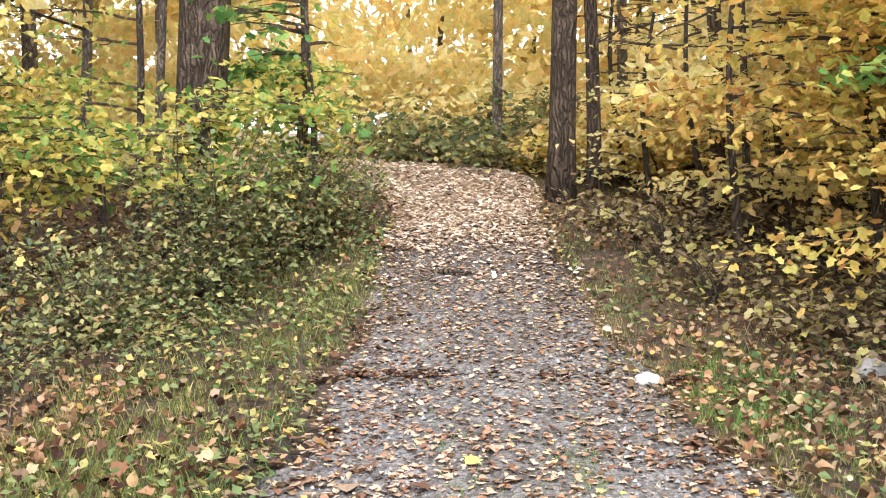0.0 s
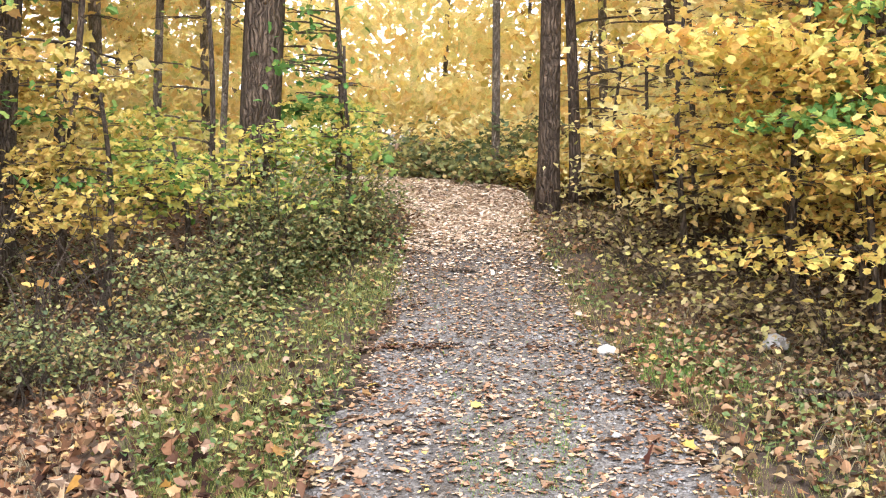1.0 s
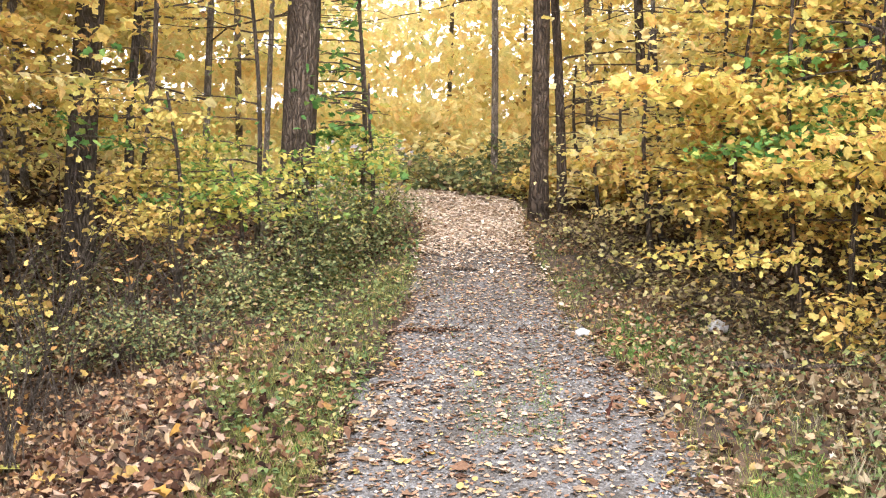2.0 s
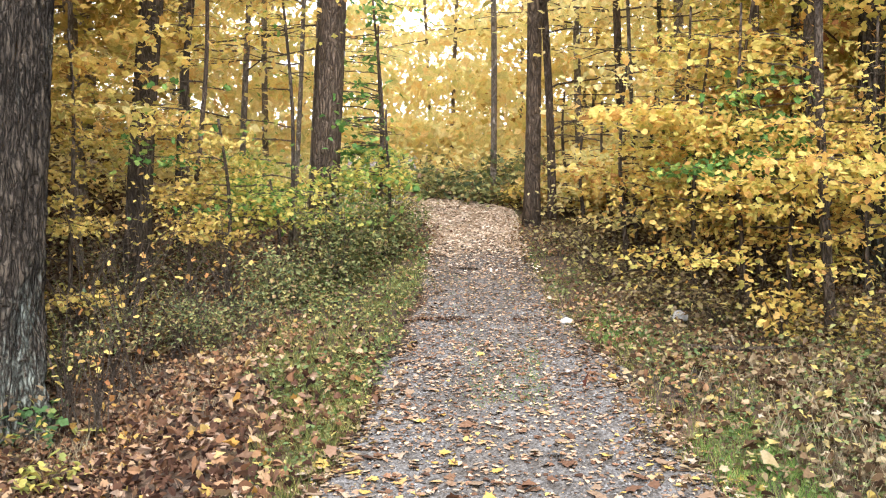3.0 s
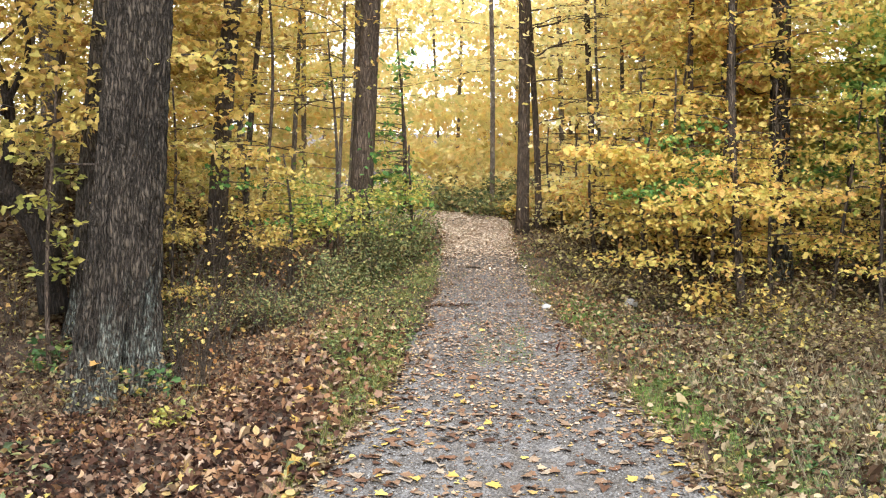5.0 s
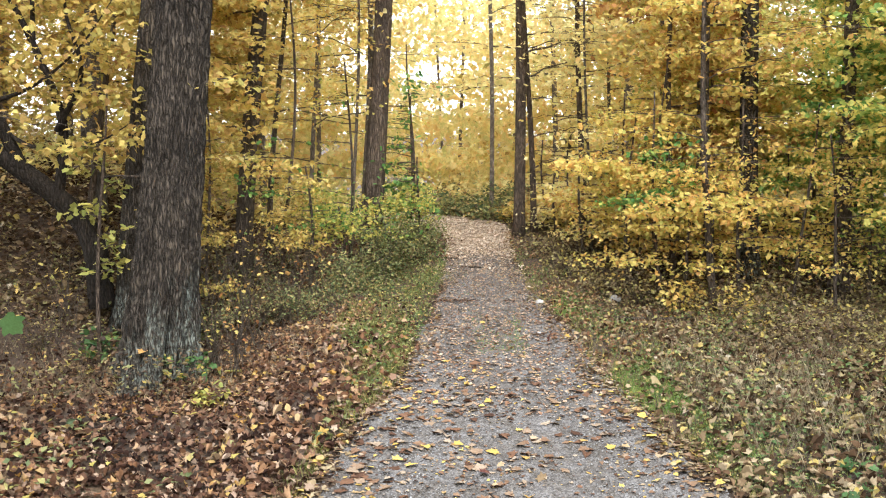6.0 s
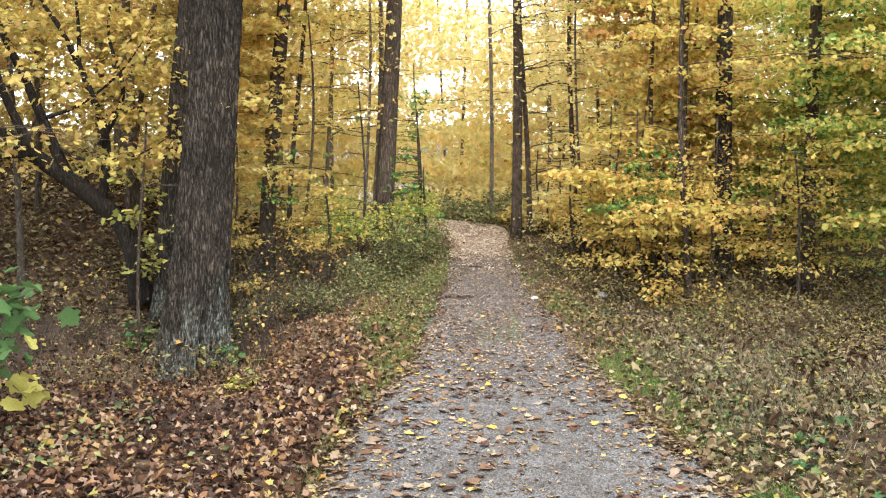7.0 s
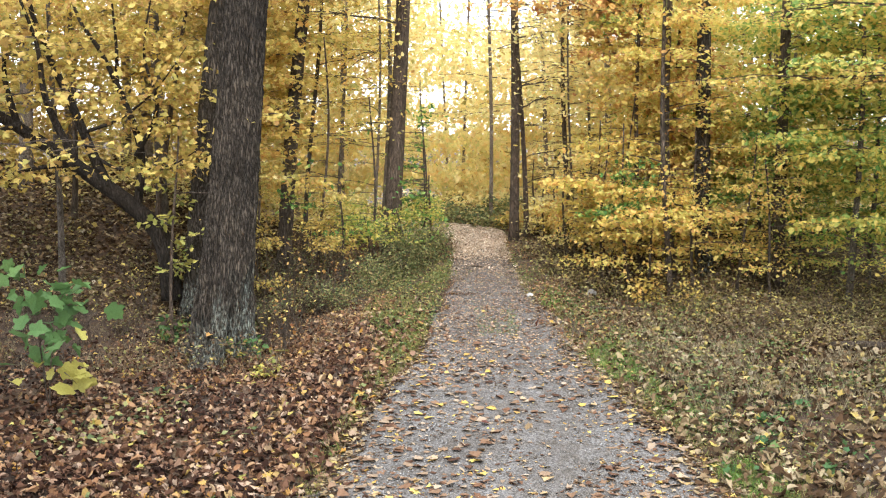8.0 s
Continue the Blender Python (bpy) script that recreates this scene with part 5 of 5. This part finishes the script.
for x, y, r, h in ((-1.55, 15.6, 0.8, 1.0), (-1.95, 15.3, 0.9, 1.15), (-1.3, 15.9, 0.6, 0.8), (-2.35, 15.75, 0.9, 1.3), (-2.1, 16.1, 0.9, 1.2), (-4.50, 15.0, 0.8, 0.9), (-1.95, 14.75, 0.4, 0.75), (-2.2, 14.95, 0.45, 0.9), (-3.9, 15.6, 0.8, 0.9), (-5.3, 15.3, 0.8, 0.9)):
    bush("bare twiggy bush with a few russet leaves", x, y, r, h, 15, 36, 0.05, RUST if x > -2 else YELLOW, thick=0.006)
for x, y, r, h, lf in ((1.55, 16.36, 0.45, 0.42, 1500), (1.78, 15.93, 0.5, 0.4, 1300), (2.17, 15.49, 0.5, 0.55, 1000), (1.46, 16.89, 0.4, 0.42, 1500), (1.29, 17.39, 0.35, 0.3, 900), (3.19, 14.77, 0.6, 0.5, 600), (4.08, 14.50, 0.7, 0.5, 700), (4.90, 14.70, 0.7, 0.55, 900), (5.84, 14.29, 0.7, 0.6, 900)):
    bush("low bush with brown stems and dry leaves", x, y, r, h * 0.75, 20, int(lf * 0.3), 0.036, STALK, group="bushes on the verge")
for x, y, r, h, lf in ((0.68, 18.71, 0.35, 0.32, 700), (1.14, 18.54, 0.4, 0.36, 800), (0.31, 19.02, 0.4, 0.34, 700), (1.61, 18.28, 0.4, 0.45, 900), (0.89, 18.97, 0.5, 0.5, 900), (-0.09, 19.44, 0.5, 0.45, 800), (1.89, 18.73, 0.5, 0.6, 900)):
    bush("low green bush on the far side of the bend", x, y, r, h, 10, lf, 0.05, YELLOW if x > 1.1 else WEED, group="bushes at the bend")
bush("small bush of bright yellow leaves", 2.53, 15.20, 0.24, 0.5, 10, 230, 0.055, YELLOW, group="bushes on the verge")
bush("small bush of bright yellow leaves", 3.11, 15.00, 0.28, 0.4, 10, 150, 0.055, YELLOW, group="bushes on the verge")
bush("small green plant at the oak's foot", -2.50, 14.84, 0.32, 0.3, 9, 170, 0.08, PLANT_GREEN, "plant", OVAL, "plants round the oak")
bush("small yellow-green plant before the oak", -2.11, 14.16, 0.22, 0.22, 8, 70, 0.085, PLANT_YELLOW, "plant", OVAL, "plants round the oak")
bush("dark green plant beside the oak's foot", -3.38, 15.18, 0.3, 0.32, 8, 120, 0.09, PLANT_GREEN, "plant", OVAL, "plants round the oak")


# the broad-leaved young maple by the oak
def maple_shoot():
    x, y = -4.35, 13.20
    base = tagged(new("maple_shoot"), "young maple with broad green and yellow leaves", "plant", "plants round the oak")
    base.location = (x, y, float(lie(x, y)) - 0.03)
    off = np.array(base.location)
    stems = [[(-4.35, 13.20, 0.09), (-4.30, 13.15, 0.70), (-4.15, 13.10, 1.15), (-3.75, 13.05, 1.25)],
             [(-4.35, 13.20, 0.09), (-4.40, 13.10, 0.90), (-4.45, 13.05, 1.50), (-4.70, 13.00, 1.95)],
             [(-4.32, 13.15, 0.45), (-4.15, 13.00, 0.62), (-3.95, 12.90, 0.50)],
             [(-4.40, 13.10, 0.90), (-4.20, 13.15, 1.35), (-4.02, 13.20, 1.58)]]
    gl, yl = [], []
    for q, st in enumerate(stems):
        ln = smooth_line(np.array(st) - off, 6)
        part("stem", tube_mesh("stem", ln, np.linspace(0.012, 0.003, len(ln)), TWIG, 6), base)
        sp = spray(ln, 21 if q != 2 else 12, 0.20, 0.4, 0.3)
        (yl if q == 2 else gl).append(sp)
    gl, yl = np.vstack(gl), np.vstack(yl)
    for group_, mat in ((gl, PLANT_GREEN), (yl, PLANT_YELLOW)):
        for c in group_:
            part("leaf", mesh_from("leaf", *scatter(c[None], [rng.uniform(0.14, 0.25)], 0.7, BROAD), mat), base)


maple_shoot()


# ---- stones, sticks and single leaves ----
def stone(label, x, y, sx, sy, sz, material, seed):
    me = bpy.data.meshes.new("stone")
    bm = bmesh.new()
    bmesh.ops.create_icosphere(bm, subdivisions=3, radius=1)
    for v in bm.verts:
        k = 1 + 0.28 * noise.noise(v.co * 1.4 + Vector((seed, 0, 0))) + 0.09 * noise.noise(v.co * 4 + Vector((0, seed, 0)))
        v.co = Vector((v.co.x * sx * k, v.co.y * sy * k, max(v.co.z, -0.5) * sz * k))
    bm.to_mesh(me)
    bm.free()
    me.materials.append(material)
    for pl_ in me.polygons:
        pl_.use_smooth = True
    ob = new("stone", me)
    ob.location = (x, y, float(lie(x, y)) + sz * 0.35 + 0.02)
    return tagged(ob, label, "stone")


stone("white limestone lump at the trail's edge", 1.12, 15.52, 0.046, 0.034, 0.026, WHITE_ROCK, 1)
stone("grey stone half sunk in leaves on the verge", 1.92, 15.58, 0.062, 0.05, 0.045, GREY_ROCK, 4)
stone("small pale stone on the gravel", 1.05, 14.67, 0.02, 0.017, 0.012, GREY_ROCK, 9)


def stick(name, label, points, r0, r1, material=BARK_DARK, category="stick"):
    pts = np.array([(x, y, float(lie(x, y)) + z) for x, y, z in points])
    ln = smooth_line(pts, 5)
    ob = new(name, tube_mesh(name, ln - ln[0], np.linspace(r0, r1, len(ln)), material, 8))
    ob.location = ln[0]
    return tagged(ob, label, category)


stick("stick", "short dark stick lying across the trail", [(0.39, 16.63, 0.045), (0.46, 16.61, 0.05), (0.54, 16.61, 0.045)], 0.011, 0.007)
stick("stick", "grey fallen twig lying on brown leaves", [(-1.76, 11.14, 0.05), (-1.53, 10.83, 0.07), (-1.23, 10.60, 0.05), (-0.87, 10.51, 0.05)], 0.014, 0.006, BARK_GREY)
stick("stick", "thin fallen stick among brown leaves", [(-3.11, 11.49, 0.05), (-2.66, 11.23, 0.06), (-2.17, 11.27, 0.05)], 0.012, 0.006, BARK_DARK)
stick("log", "fallen dark log lying in undergrowth", [(4.36, 13.79, 0.03), (4.86, 13.75, 0.10), (5.77, 13.64, 0.08), (6.67, 13.56, 0.05)], 0.045, 0.035, BARK_DARK, "log")
stick("stick", "weathered branch lying at the verge", [(1.84, 15.04, 0.04), (2.21, 14.97, 0.05), (2.63, 15.04, 0.04)], 0.02, 0.01, BARK_DARK)
stick("log", "rotten log under the roadside trees", [(1.34, 17.28, 0.05), (1.84, 17.11, 0.07), (2.53, 17.00, 0.05)], 0.05, 0.035, BARK_DARK, "log")
for q, (x, y, s, mat, lab) in enumerate([(1.12, 14.34, 0.10, RED_LEAF, "curled dark red leaf on the gravel"), (0.37, 11.78, 0.10, RED_LEAF, "curled dark red leaf on the gravel"),
                                         (-1.89, 14.72, 0.19, PLANT_YELLOW, "bright yellow leaf upright among brown litter"), (0.81, 11.72, 0.10, LITTER_MIXED, "curled brown leaf on the gravel")]):
    me = mesh_from("fallen_leaf", *scatter([(0, 0, 0.03)], [s], 0.45, LOBED, curl=0.1), mat)
    ob = new("fallen_leaf", me)
    ob.location = (x, y, float(lie(x, y)) + 0.035)
    tagged(ob, lab, "leaf")

# broad green weeds low on the right verge
for q, (x, y) in enumerate([(3.06, 11.40), (3.53, 10.96), (3.92, 11.27), (4.40, 10.87), (3.24, 11.91), (3.61, 12.24), (4.45, 11.74), (2.66, 12.49), (4.94, 11.32), (2.69, 10.87)]):
    bush("low broad-leaved green weed among fallen leaves", x, y, 0.16 + 0.03 * (q % 3), 0.13, 7, 34, 0.07, PLANT_GREEN, "plant", BROAD, "green weeds on the verge")
for q, (x, y) in enumerate([(-1.66, 10.69), (-2.11, 11.23), (-1.14, 11.49), (-3.05, 10.96)]):
    bush("small green weed among brown leaves", x, y, 0.13, 0.10, 6, 24, 0.06, PLANT_GREEN, "plant", BROAD, "green weeds on the bank")
